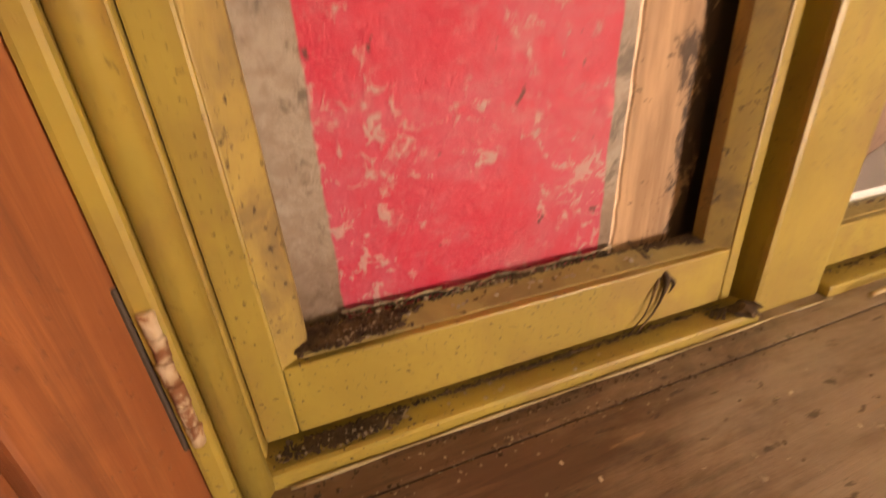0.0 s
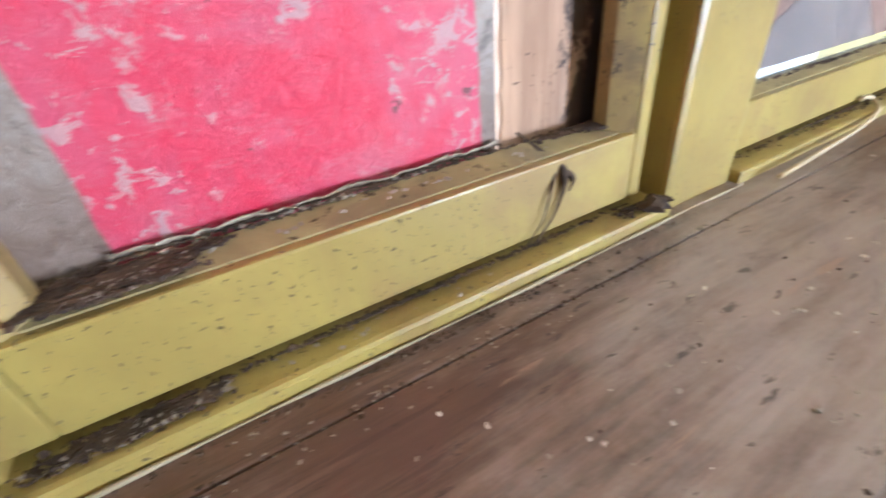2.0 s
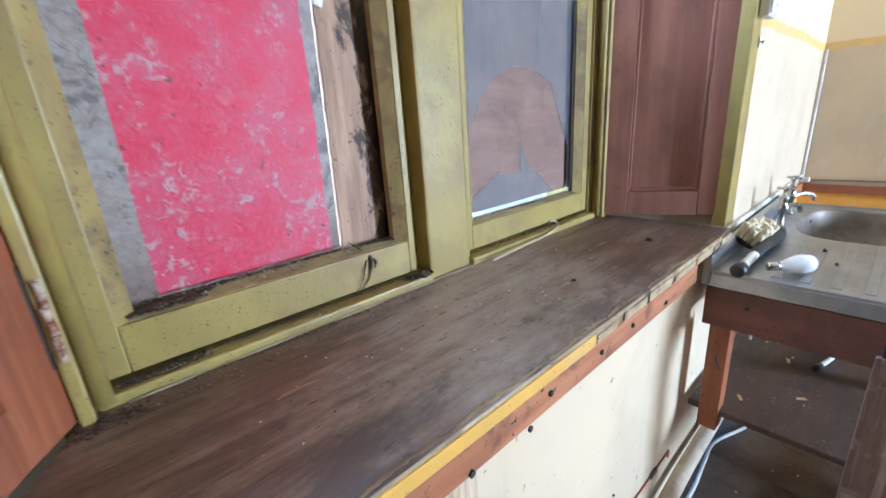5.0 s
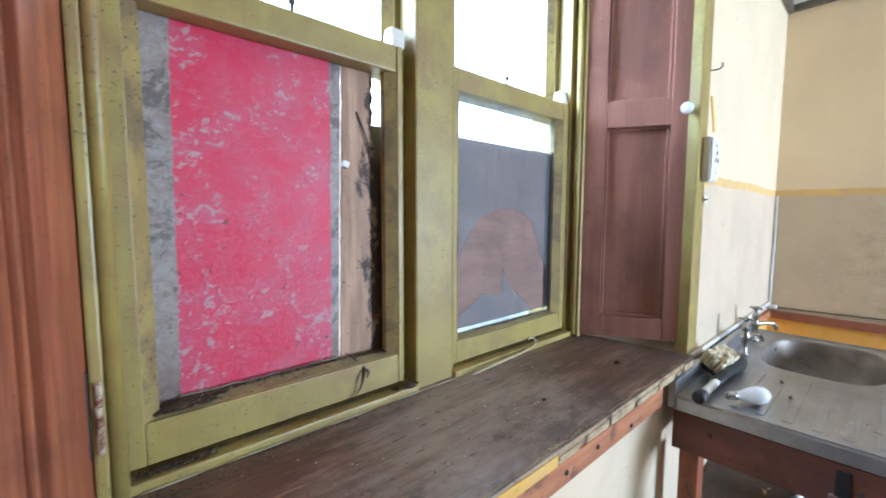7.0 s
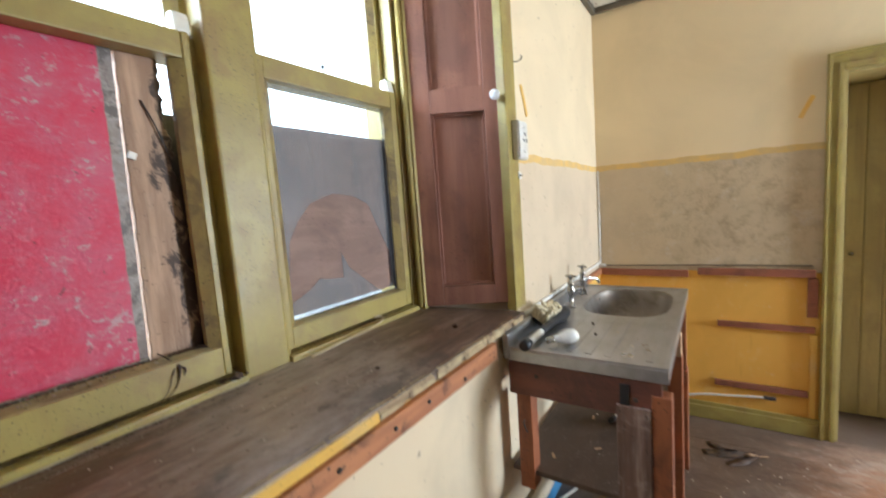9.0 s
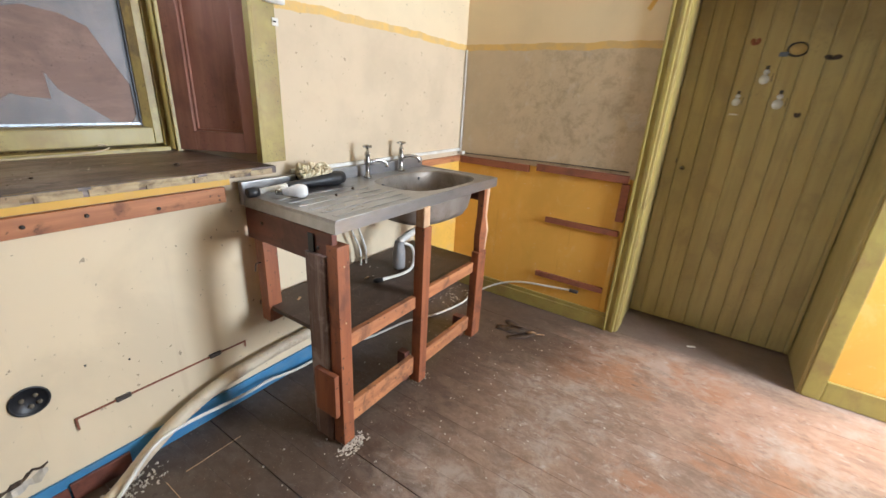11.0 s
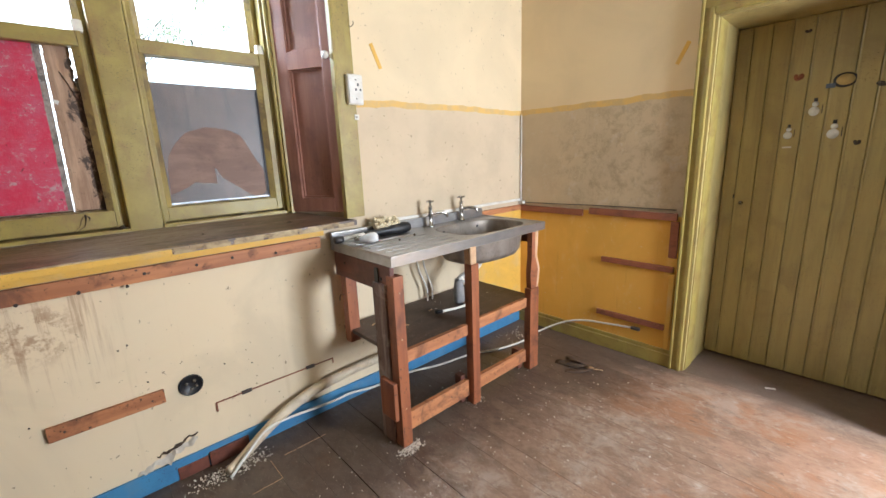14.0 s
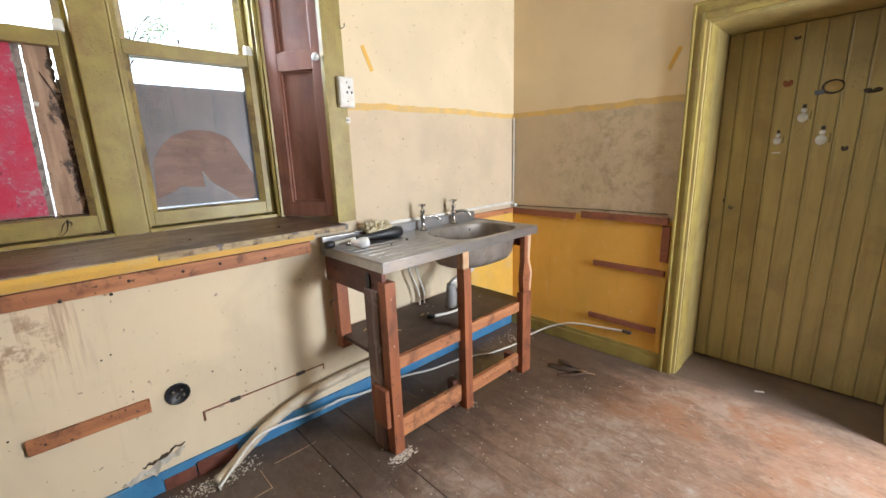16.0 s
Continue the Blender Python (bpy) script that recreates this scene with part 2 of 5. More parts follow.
# for unseen surfaces only, kept dark so they bounce less light
M_FILL = worn("dark_unseen_plaster", (0.20, 0.165, 0.125), (0.18, 0.145, 0.11), (0.15, 0.12, 0.09), gscale=5, rough=0.85, bump=0.1)
M_PLY = worn("brown_plywood", (0.22, 0.135, 0.10), (0.275, 0.175, 0.13), (0.15, 0.095, 0.075), grain=(0.25, 1, 1), gscale=26, rough=0.65, bump=0.25, patch=0.6,
             patch_scale=5, speck=0.5)


def plank_material():
    """Old pine with upright grain, black mould creeping in from its free edge."""
    m, nt, bsdf = mat("old_pine_plank")
    p = place(nt)
    x = nd(nt, "ShaderNodeSeparateXYZ", Vector=p).outputs["X"]
    g = noise_n(nt, place(nt, (1, 1, 0.10)), 34, 8, 0.68, 0.3)
    n = noise_n(nt, place(nt, (1, 1, 0.7)), 22, 9, 0.74, 0.4)
    big = noise_n(nt, place(nt, (1, 1, 0.4)), 7, 6, 0.66)
    c = mixc(nt, step(nt, g, 0.38, 0.64), (0.32, 0.200, 0.125), (0.50, 0.335, 0.215))
    c = mixc(nt, math_n(nt, "MULTIPLY", step(nt, big, 0.48, 0.66), 0.45), c, (0.46, 0.36, 0.29))
    creep = math_n(nt, "MULTIPLY", step(nt, x, 0.540, 0.620), 0.22)
    mould = step(nt, math_n(nt, "ADD", n, creep), 0.60, 0.69)
    c = mixc(nt, math_n(nt, "MULTIPLY", mould, 0.88), c, (0.035, 0.025, 0.021))
    tick = step(nt, noise_n(nt, place(nt, (1, 1, 2.4)), 60, 4, 0.6), 0.66, 0.70)
    c = mixc(nt, math_n(nt, "MULTIPLY", tick, 0.8), c, (0.05, 0.03, 0.022))
    finish(nt, bsdf, c, 0.68, g, 0.45, 0.4)
    return m


M_PLANK = plank_material()
M_EARTH = worn("pale_gravel", (0.55, 0.53, 0.50), (0.48, 0.46, 0.43), (0.40, 0.38, 0.35), gscale=3, rough=0.9, bump=0.3, patch=0.5, patch_scale=0.6)
M_BARK = worn("bark", (0.12, 0.09, 0.065), (0.08, 0.06, 0.045), (0.16, 0.13, 0.1), grain=(1, 1, 0.2), gscale=10, rough=0.9, bump=0.6)
M_LEAF = worn("leaves", (0.06, 0.10, 0.03), (0.09, 0.13, 0.04), (0.05, 0.08, 0.03), gscale=3, rough=0.7, bump=0.1)
_m, _nt, _b = M_LEAF, M_LEAF.node_tree, M_LEAF.node_tree.nodes["Principled BSDF"]
_t = nd(_nt, "ShaderNodeBsdfTranslucent", Color=col((0.42, 0.50, 0.22)))
_x = nd(_nt, "ShaderNodeMixShader", i0=0.6, i1=_b.outputs[0], i2=_t.outputs[0])
_nt.links.new(_x.outputs[0], _nt.nodes["Material Output"].inputs[0])
M_CLIP = plain("amber_plastic", (0.5, 0.36, 0.12), 0.4)
M_STICKER = plain("white_sticker", (0.74, 0.75, 0.73), 0.5)
M_STICKER_RED = plain("rusty_sticker", (0.30, 0.10, 0.05), 0.6)


def wall_paint(name, axis_y, upper, middle, lower, mould, stains):
    """Old wall paint in bands: upper colour, a mustard line, a dirty band and a lower colour, with uneven edges."""
    m, nt, bsdf = mat(name)
    p = place(nt)
    g = nt.nodes.new("ShaderNodeNewGeometry")
    xyz = nd(nt, "ShaderNodeSeparateXYZ", Vector=g.outputs["Position"])
    z = xyz.outputs["Z"]
    wob = math_n(nt, "MULTIPLY", math_n(nt, "SUBTRACT", noise_n(nt, p, 9, 4), 0.5), 0.03)
    slow = math_n(nt, "MULTIPLY", math_n(nt, "SUBTRACT", noise_n(nt, p, 2.2, 2), 0.5), 0.03)
    zz = math_n(nt, "ADD", z, math_n(nt, "ADD", wob, slow))
    fine = noise_n(nt, p, 14, 7, 0.65)
    big = noise_n(nt, p, 1.6, 5, 0.6, 0.6)
    up = mixc(nt, step(nt, big, 0.35, 0.7), upper, tuple(c * 0.9 for c in upper))
    mid = mixc(nt, step(nt, noise_n(nt, p, 4, 6, 0.6), 0.35, 0.7), middle, tuple(c * 0.88 for c in middle))
    if mould:
        blob = nd(nt, "ShaderNodeVectorMath", i0=g.outputs["Position"], i1=(3.095, -0.62, 1.27))
        blob.operation = "DISTANCE"
        near = step(nt, blob.outputs["Value"], 0.72, 0.2)
        mo = math_n(nt, "MULTIPLY", step(nt, noise_n(nt, p, 11, 10, 0.78, 0.2), 0.44, 0.66), near)
        mid = mixc(nt, math_n(nt, "MULTIPLY", mo, 0.5), mid, (0.22, 0.165, 0.10))
        pale = step(nt, noise_n(nt, p, 9, 9, 0.72, 0.3), 0.54, 0.70)
        mid = mixc(nt, math_n(nt, "MULTIPLY", pale, 0.4), mid, (0.62, 0.56, 0.47))
    low = mixc(nt, step(nt, big, 0.4, 0.65), lower, tuple(c * 0.88 for c in lower))
    if mould:
        scuffs = step(nt, noise_n(nt, place(nt, (1, 1, 0.6)), 7, 9, 0.74, 0.4), 0.52, 0.68)
        low = mixc(nt, math_n(nt, "MULTIPLY", scuffs, 0.45), low, (0.84, 0.58, 0.20))
        runs = step(nt, noise_n(nt, place(nt, (12, 12, 0.9)), 2.6, 6, 0.7), 0.60, 0.70)
        low = mixc(nt, math_n(nt, "MULTIPLY", runs, 0.3), low, (0.52, 0.27, 0.05))
        nicks = step(nt, noise_n(nt, p, 46, 6, 0.7), 0.655, 0.68)
        low = mixc(nt, math_n(nt, "MULTIPLY", nicks, 0.7), low, (0.80, 0.68, 0.45))
    line = mixc(nt, step(nt, fine, 0.4, 0.62), (0.70, 0.46, 0.14), (0.60, 0.42, 0.18))
    c = mixc(nt, step(nt, zz, 1.652, 1.656), line, up)
    gap = math_n(nt, "MULTIPLY", step(nt, zz, 1.622, 1.617), 1.0)
    c = mixc(nt, gap, c, mid)
    c = mixc(nt, step(nt, z, 0.951, 0.947), c, low)
    if stains:
        xs = xyz.outputs["X"]
        drip = noise_n(nt, place(nt, (16, 1, 0.7)), 2.6, 6, 0.65)
        area = math_n(nt, "MULTIPLY", step(nt, xs, 0.16, 0.26), step(nt, xs, 0.58, 0.46))
        area = math_n(nt, "MULTIPLY", area, step(nt, math_n(nt, "ADD", z, math_n(nt, "MULTIPLY", fine, 0.3)), 0.62, 0.95))
        area = math_n(nt, "MULTIPLY", area, step(nt, z, 0.96, 0.90))
        d = math_n(nt, "MULTIPLY", step(nt, drip, 0.50, 0.66), area)
        c = mixc(nt, math_n(nt, "MULTIPLY", d, 0.55), c, (0.30, 0.155, 0.075))
        rust = nd(nt, "ShaderNodeVectorMath", i0=g.outputs["Position"], i1=(0.31, 0.16, 0.80))
        rust.operation = "DISTANCE"
        ru = math_n(nt, "MULTIPLY", step(nt, rust.outputs["Value"], 0.17, 0.04), step(nt, noise_n(nt, p, 22, 6, 0.7), 0.45, 0.6))
        c = mixc(nt, math_n(nt, "MULTIPLY", ru, 0.7), c, (0.30, 0.15, 0.07))
        faint = step(nt, noise_n(nt, place(nt, (8, 1, 0.5)), 2.0, 5, 0.6), 0.60, 0.75)
        c = mixc(nt, math_n(nt, "MULTIPLY", math_n(nt, "MULTIPLY", faint, step(nt, z, 1.0, 0.7)), 0.22), c, (0.45, 0.33, 0.2))
        sp = step(nt, noise_n(nt, p, 48, 3), 0.70, 0.72)
        c = mixc(nt, math_n(nt, "MULTIPLY", sp, 0.6), c, (0.16, 0.10, 0.06))
    finish(nt, bsdf, c, 0.72, fine, 0.12, 0.35)
    return m


M_WALL_N = wall_paint("cream_window_wall", True, (0.76, 0.63, 0.41), (0.62, 0.505, 0.345), (0.75, 0.625, 0.42), False, True)
M_WALL_E = wall_paint("tan_side_wall", False, (0.79, 0.635, 0.385), (0.58, 0.46, 0.295), (0.80, 0.45, 0.075), True, False)
M_MUSTARD = worn("mustard_paint", (0.76, 0.46, 0.07), (0.70, 0.42, 0.07), (0.62, 0.46, 0.22), gscale=10, rough=0.6, bump=0.15, patch=0.5, patch_scale=6, speck=0.5)


def red_board_material():
    m, nt, bsdf = mat("peeling_red_board")
    p = place(nt)
    g = nt.nodes.new("ShaderNodeNewGeometry")
    xyz = nd(nt, "ShaderNodeSeparateXYZ", Vector=g.outputs["Position"])
    x, z = xyz.outputs["X"], xyz.outputs["Z"]
    wob = math_n(nt, "MULTIPLY", math_n(nt, "SUBTRACT", noise_n(nt, p, 25, 5), 0.5), 0.008)
    tilt = math_n(nt, "MULTIPLY", math_n(nt, "SUBTRACT", z, 1.2), -0.012)
    xx = math_n(nt, "ADD", x, math_n(nt, "ADD", wob, tilt))
    inside = math_n(nt, "MULTIPLY", step(nt, xx, 0.192, 0.195), step(nt, xx, 0.486, 0.483))
    n1 = noise_n(nt, place(nt, (0.85, 1, 1)), 66, 9, 0.72, 0.5)
    big = noise_n(nt, p, 9.0, 8, 0.72, 0.4)
    smear = noise_n(nt, place(nt, (1, 1, 0.55)), 7.0, 8, 0.7, 0.3)
    scr = noise_n(nt, place(nt, (0.5, 1, 1)), 60, 7, 0.75, 0.2)
    red = mixc(nt, step(nt, big, 0.35, 0.65), (0.55, 0.010, 0.055), (0.50, 0.065, 0.125))
    side = math_n(nt, "MULTIPLY", step(nt, xx, 0.31, 0.20), 0.10)
    peel = math_n(nt, "MULTIPLY", step(nt, n1, 0.54, 0.565), step(nt, math_n(nt, "ADD", big, side), 0.49, 0.57))
    red = mixc(nt, math_n(nt, "MULTIPLY", step(nt, scr, 0.52, 0.66), 0.45), red, (0.48, 0.15, 0.19))
    red = mixc(nt, math_n(nt, "MULTIPLY", step(nt, smear, 0.50, 0.68), 0.5), red, (0.46, 0.13, 0.17))
    red = mixc(nt, math_n(nt, "MULTIPLY", peel, 0.74), red, (0.42, 0.32, 0.31))
    spots = step(nt, noise_n(nt, p, 46, 3), 0.68, 0.70)
    red = mixc(nt, math_n(nt, "MULTIPLY", spots, 0.8), red, (0.06, 0.02, 0.02))
    wood = mixc(nt, step(nt, n1, 0.4, 0.62), (0.26, 0.21, 0.175), (0.34, 0.30, 0.26))
    wood = mixc(nt, math_n(nt, "MULTIPLY", step(nt, noise_n(nt, p, 15, 9, 0.76, 0.4), 0.50, 0.60), 0.8), wood, (0.085, 0.065, 0.052))
    wood = mixc(nt, math_n(nt, "MULTIPLY", step(nt, z, 1.28, 1.2), 0.55), wood, (0.13, 0.075, 0.045))
    c = mixc(nt, inside, wood, red)
    finish(nt, bsdf, c, math_n(nt, "ADD", math_n(nt, "MULTIPLY", n1, 0.45), 0.24), n1, 0.45, 0.5)
    return m


M_RED = red_board_material()


def floor_material():
    """Worn boards: trodden pinkish bare wood with painted sheen in the open, orange stain, grey dust, dark dirt and
    painted shade along the wall.
    """
    m, nt, bsdf = mat("worn_floorboards")
    p = place(nt)
    xyz = nd(nt, "ShaderNodeSeparateXYZ", Vector=p)
    x, y = xyz.outputs["X"], xyz.outputs["Y"]
    grain = noise_n(nt, place(nt, (1, 0.5, 1), 0.4), 22, 10, 0.74, 0.4)
    soft = noise_n(nt, place(nt, (1, 0.5, 1), 0.6), 6.5, 9, 0.72, 0.4)
    big = noise_n(nt, place(nt, (1, 0.7, 1)), 2.0, 7, 0.66, 0.4)
    mid = noise_n(nt, place(nt, (1, 0.8, 1)), 9.0, 10, 0.78, 0.5)
    c = mixc(nt, step(nt, grain, 0.36, 0.64), (0.205, 0.130, 0.088), (0.315, 0.215, 0.150))
    # pinkish bare wood, its paleness also painting the sheen on the open floor
    rosy_sheen = step(nt, math_n(nt, "ADD", math_n(nt, "MULTIPLY", math_n(nt, "SUBTRACT", math_n(nt, "MULTIPLY", x, 0.6), y), 0.16), big), 0.90, 1.15)
    c = mixc(nt, math_n(nt, "MULTIPLY", rosy_sheen, 0.75), c, mixc(nt, step(nt, grain, 0.30, 0.70), (0.36, 0.205, 0.135), (0.50, 0.315, 0.220)))
    spots = None
    for cx, cy, r in ((2.66, -1.13, 0.34), (2.34, -1.84, 0.30), (1.95, -1.45, 0.22), (2.86, -1.55, 0.24), (1.1, -0.9, 0.35)):
        d = nd(nt, "ShaderNodeVectorMath", i0=place(nt, (1, 0.7, 1)), i1=(cx, cy * 0.7, 0.0))
        d.operation = "DISTANCE"
        f = step(nt, d.outputs["Value"], r, r * 0.15)
        spots = f if spots is None else math_n(nt, "MAXIMUM", spots, f)
    orange = step(nt, math_n(nt, "ADD", math_n(nt, "MULTIPLY", spots, 0.22), soft), 0.56, 0.72)
    c = mixc(nt, math_n(nt, "MULTIPLY", orange, 0.62), c, (0.35, 0.155, 0.070))
    dust = step(nt, math_n(nt, "ADD", math_n(nt, "MULTIPLY", mid, 0.6), math_n(nt, "MULTIPLY", noise_n(nt, p, 1.7, 4), 0.4)), 0.48, 0.60)
    c = mixc(nt, math_n(nt, "MULTIPLY", dust, 0.60), c, (0.44, 0.37, 0.305))
    murk = step(nt, noise_n(nt, place(nt, (1, 0.75, 1)), 6.5, 10, 0.78, 0.4), 0.51, 0.63)
    c = mixc(nt, math_n(nt, "MULTIPLY", murk, 0.42), c, (0.120, 0.080, 0.058))
    scuff = math_n(nt, "MULTIPLY", step(nt, noise_n(nt, place(nt, (1, 0.6, 1)), 30, 7, 0.7, 0.6), 0.57, 0.64), step(nt, big, 0.42, 0.55))
    c = mixc(nt, math_n(nt, "MULTIPLY", scuff, 0.5), c, (0.50, 0.45, 0.39))
    dark = step(nt, noise_n(nt, place(nt, (1, 0.4, 1)), 34, 6, 0.68), 0.62, 0.68)
    c = mixc(nt, math_n(nt, "MULTIPLY", dark, 0.6), c, (0.075, 0.045, 0.032))
    # dirt plus shade painted in along the wall, corner and under the stand
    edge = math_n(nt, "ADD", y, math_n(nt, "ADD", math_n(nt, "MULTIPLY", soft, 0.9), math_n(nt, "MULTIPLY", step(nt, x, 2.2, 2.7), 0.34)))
    grime_shade = math_n(nt, "MULTIPLY", step(nt, edge, -0.42, 0.06), math_n(nt, "ADD", math_n(nt, "MULTIPLY", mid, 0.7), 0.48, True))
    c = mixc(nt, math_n(nt, "MULTIPLY", grime_shade, 0.92), c, mixc(nt, step(nt, mid, 0.4, 0.65), (0.028, 0.019, 0.014), (0.085, 0.056, 0.040)))
    # painted shade: boards coloured darker inside the door recess
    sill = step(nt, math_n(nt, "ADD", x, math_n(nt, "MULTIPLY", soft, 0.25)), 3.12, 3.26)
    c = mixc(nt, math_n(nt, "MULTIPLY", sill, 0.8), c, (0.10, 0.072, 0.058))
    dot = step(nt, noise_n(nt, p, 120, 3, 0.6), 0.67, 0.70)
    c = mixc(nt, math_n(nt, "MULTIPLY", dot, 0.55), c, (0.46, 0.40, 0.32))
    info = nt.nodes.new("ShaderNodeObjectInfo")
    c = mixc(nt, math_n(nt, "MULTIPLY", info.outputs["Random"], 0.10), c, (0.12, 0.08, 0.06))
    r = math_n(nt, "ADD", math_n(nt, "MULTIPLY", mid, 0.5), 0.20)
    finish(nt, bsdf, c, r, grain, 0.25, 0.45)
    return m


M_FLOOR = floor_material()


def glass_material(name, dirt, tint):
    m, nt, bsdf = mat(name)
    out = nt.nodes["Material Output"]
    p = place(nt, (1, 1, 0.6))
    n = noise_n(nt, p, 5, 6, 0.6, 0.6)
    wipe = step(nt, noise_n(nt, place(nt, (9, 1, 0.9)), 2.4, 7, 0.68, 0.5), 0.34, 0.70)
    n = math_n(nt, "ADD", math_n(nt, "MULTIPLY", n, 0.7), math_n(nt, "MULTIPLY", wipe, 0.7))
    clear = nd(nt, "ShaderNodeBsdfTransparent", Color=col((0.93, 0.95, 0.95)))
    gloss = nd(nt, "ShaderNodeBsdfGlossy", Roughness=0.06 + 1.5 * max(0.0, dirt - 0.05))
    lw = nt.nodes.new("ShaderNodeLayerWeight")
    edge = math_n(nt, "ADD", math_n(nt, "MULTIPLY", math_n(nt, "POWER", lw.outputs["Facing"], 5.0), 0.5), 0.03)
    shine = math_n(nt, "MULTIPLY", edge, 0.3 if dirt > 0.1 else 1.0)
    pane = nd(nt, "ShaderNodeMixShader", i0=shine, i1=clear.outputs[0], i2=gloss.outputs[0])
    bsdf.inputs["Base Color"].default_value = col(tint)
    bsdf.inputs["Roughness"].default_value = 0.55
    f = math_n(nt, "ADD", math_n(nt, "MULTIPLY", n, 0.9 * dirt), 0.35 * dirt, True)
    mx = nd(nt, "ShaderNodeMixShader", i0=f, i1=pane.outputs[0], i2=bsdf.outputs[0])
    nt.links.new(mx.outputs[0], out.inputs[0])
    return m


M_GLASS = glass_material("clear_glass", 0.03, (0.6, 0.62, 0.62))
M_DIRTY = glass_material("dirty_glass", 0.24, (0.215, 0.225, 0.235))


# ---- mesh helpers ----
def box(bm, x0, y0, z0, x1, y1, z1, bev=0.002, m=None, seg=2):
    made = bmesh.ops.create_cube(bm, size=1.0)
    vs = made["verts"]
    for v in vs:
        v.co = Vector(((x0 + x1) / 2 + v.co.x * (x1 - x0), (y0 + y1) / 2 + v.co.y * (y1 - y0), (z0 + z1) / 2 + v.co.z * (z1 - z0)))
    if m is not None:
        bmesh.ops.transform(bm, matrix=m, verts=vs)
    if bev:
        es = list({e for v in vs for e in v.link_edges})
        bmesh.ops.bevel(bm, geom=es, offset=bev, segments=seg, profile=0.6, affect="EDGES")
    return bm


def boxes(*spec, bev=0.002):
    bm = bmesh.new()
    for s in spec:
        box(bm, *s, bev=bev)
    return bm


def prism(poly, z0, z1, bev=0.0, tops=None):
    bm = bmesh.new()
    lo = [bm.verts.new((x, y, z0)) for x, y in poly]
    hi = [bm.verts.new((x, y, tops[i] if tops else z1)) for i, (x, y) in enumerate(poly)]
    bm.faces.new(lo[::-1])
    bm.faces.new(hi)
    n = len(poly)
    for i in range(n):
        bm.faces.new((lo[i], lo[(i + 1) % n], hi[(i + 1) % n], hi[i]))
    bmesh.ops.recalc_face_normals(bm, faces=bm.faces)
    if bev:
        bmesh.ops.bevel(bm, geom=list(bm.edges), offset=bev, segments=2, profile=0.6, affect="EDGES")
    return bm


def ring_loft(bm, rings, caps=True):
    loops = [[bm.verts.new(p) for p in r] for r in rings]
    n = len(loops[0])
    for a, b in zip(loops, loops[1:]):
        for i in range(n):
            bm.faces.new((a[i], a[(i + 1) % n], b[(i + 1) % n], b[i]))
    if caps:
        bm.faces.new(loops[0][::-1])
        bm.faces.new(loops[-1])
    for f in bm.faces:
        f.smooth = True
    bmesh.ops.recalc_face_normals(bm, faces=bm.faces)
    return bm


def lathe(bm, profile, m=None, n=20):
    """profile: (radius, height) along the local z of m."""
    m = m or Matrix()
    return ring_loft(bm, [[m @ Vector((r * math.cos(2 * math.pi * i / n), r * math.sin(2 * math.pi * i / n), h)) for i in range(n)] for r, h in profile])


def along(p0, p1):
    """A pose at p0 whose z runs to p1."""
    d = Vector(p1) - Vector(p0)
    return Matrix.Translation(p0) @ d.to_track_quat("Z", "Y").to_matrix().to_4x4()


def smooth_line(pts, k=6):
    pts = [Vector(p) for p in pts]
    ext = [pts[0] * 2 - pts[1], *pts, pts[-1] * 2 - pts[-2]]
    out = []
    for i in range(1, len(ext) - 2):
        a, b, c, d = ext[i - 1:i + 3]
        for j in range(k):
            t = j / k
            out.append(0.5 * (2 * b + (c - a) * t + (2 * a - 5 * b + 4 * c - d) * t * t + (3 * b - a - 3 * c + d) * t ** 3))
    return out + [pts[-1]]


def tube(bm, pts, r, n=10, k=6):
    line = smooth_line(pts, k) if k > 1 else [Vector(p) for p in pts]
    rings = []
    for i, p in enumerate(line):
        d = (line[min(i + 1, len(line) - 1)] - line[max(i - 1, 0)]).normalized()
        q = d.to_track_quat("Z", "Y")
        rr = r(i / (len(line) - 1)) if callable(r) else r
        rings.append([p + q @ Vector((rr * math.cos(2 * math.pi * j / n), rr * math.sin(2 * math.pi * j / n), 0)) for j in range(n)])
    return ring_loft(bm, rings)


def link(name, bm, material):
    me = bpy.data.meshes.new(name)
    bm.to_mesh(me)
    bm.free()
    me.materials.append(material)
    return new(name, me)


def part(name, bm, material, parent, label=""):
    ob = link(name, bm, material)
    ob.parent = parent
    ob.matrix_parent_inverse = Matrix.Translation(-parent.location)
    return tagged(ob, label) if label else ob


def thing(name, at, label, category, group="", kind=""):
    ob = new(name)
    ob.location = at
    ob.empty_display_size = 0.05
    return tagged(ob, label, category, group, kind)


def single(name, bm, material, label, category, group="", kind=""):
    return tagged(link(name, bm, material), label, category, group, kind)


def structure(name, bm, material, label="", category=""):
    return tagged(link(name, bm, material), label, category or name.split("_")[0], "", "structure")


# ---- the large structure ----
XE, YN, XW, YS, H = 3.095, 0.16, -1.4, -3.5, 2.66
HEAD = 2.46       # top of the window opening

wall_n = structure("wall_north", prism([(1.585, YN), (XE + 0.45, YN), (XE + 0.45, 0.66), (1.415, 0.66), (1.415, 0.465)], -0.1, H + 0.1), M_WALL_N,
                   "cream painted plaster wall with a mustard band", "wall")
part("wall_left_of_window", prism([(XW - 0.2, YN), (-0.125, YN), (0.045, 0.465), (0.045, 0.66), (XW - 0.2, 0.66)], -0.1, H + 0.1), M_WALL_N, wall_n)
part("wall_under_window", boxes((-0.125, YN, -0.1, 1.585, 0.66, 1.0), bev=0), M_WALL_N, wall_n)
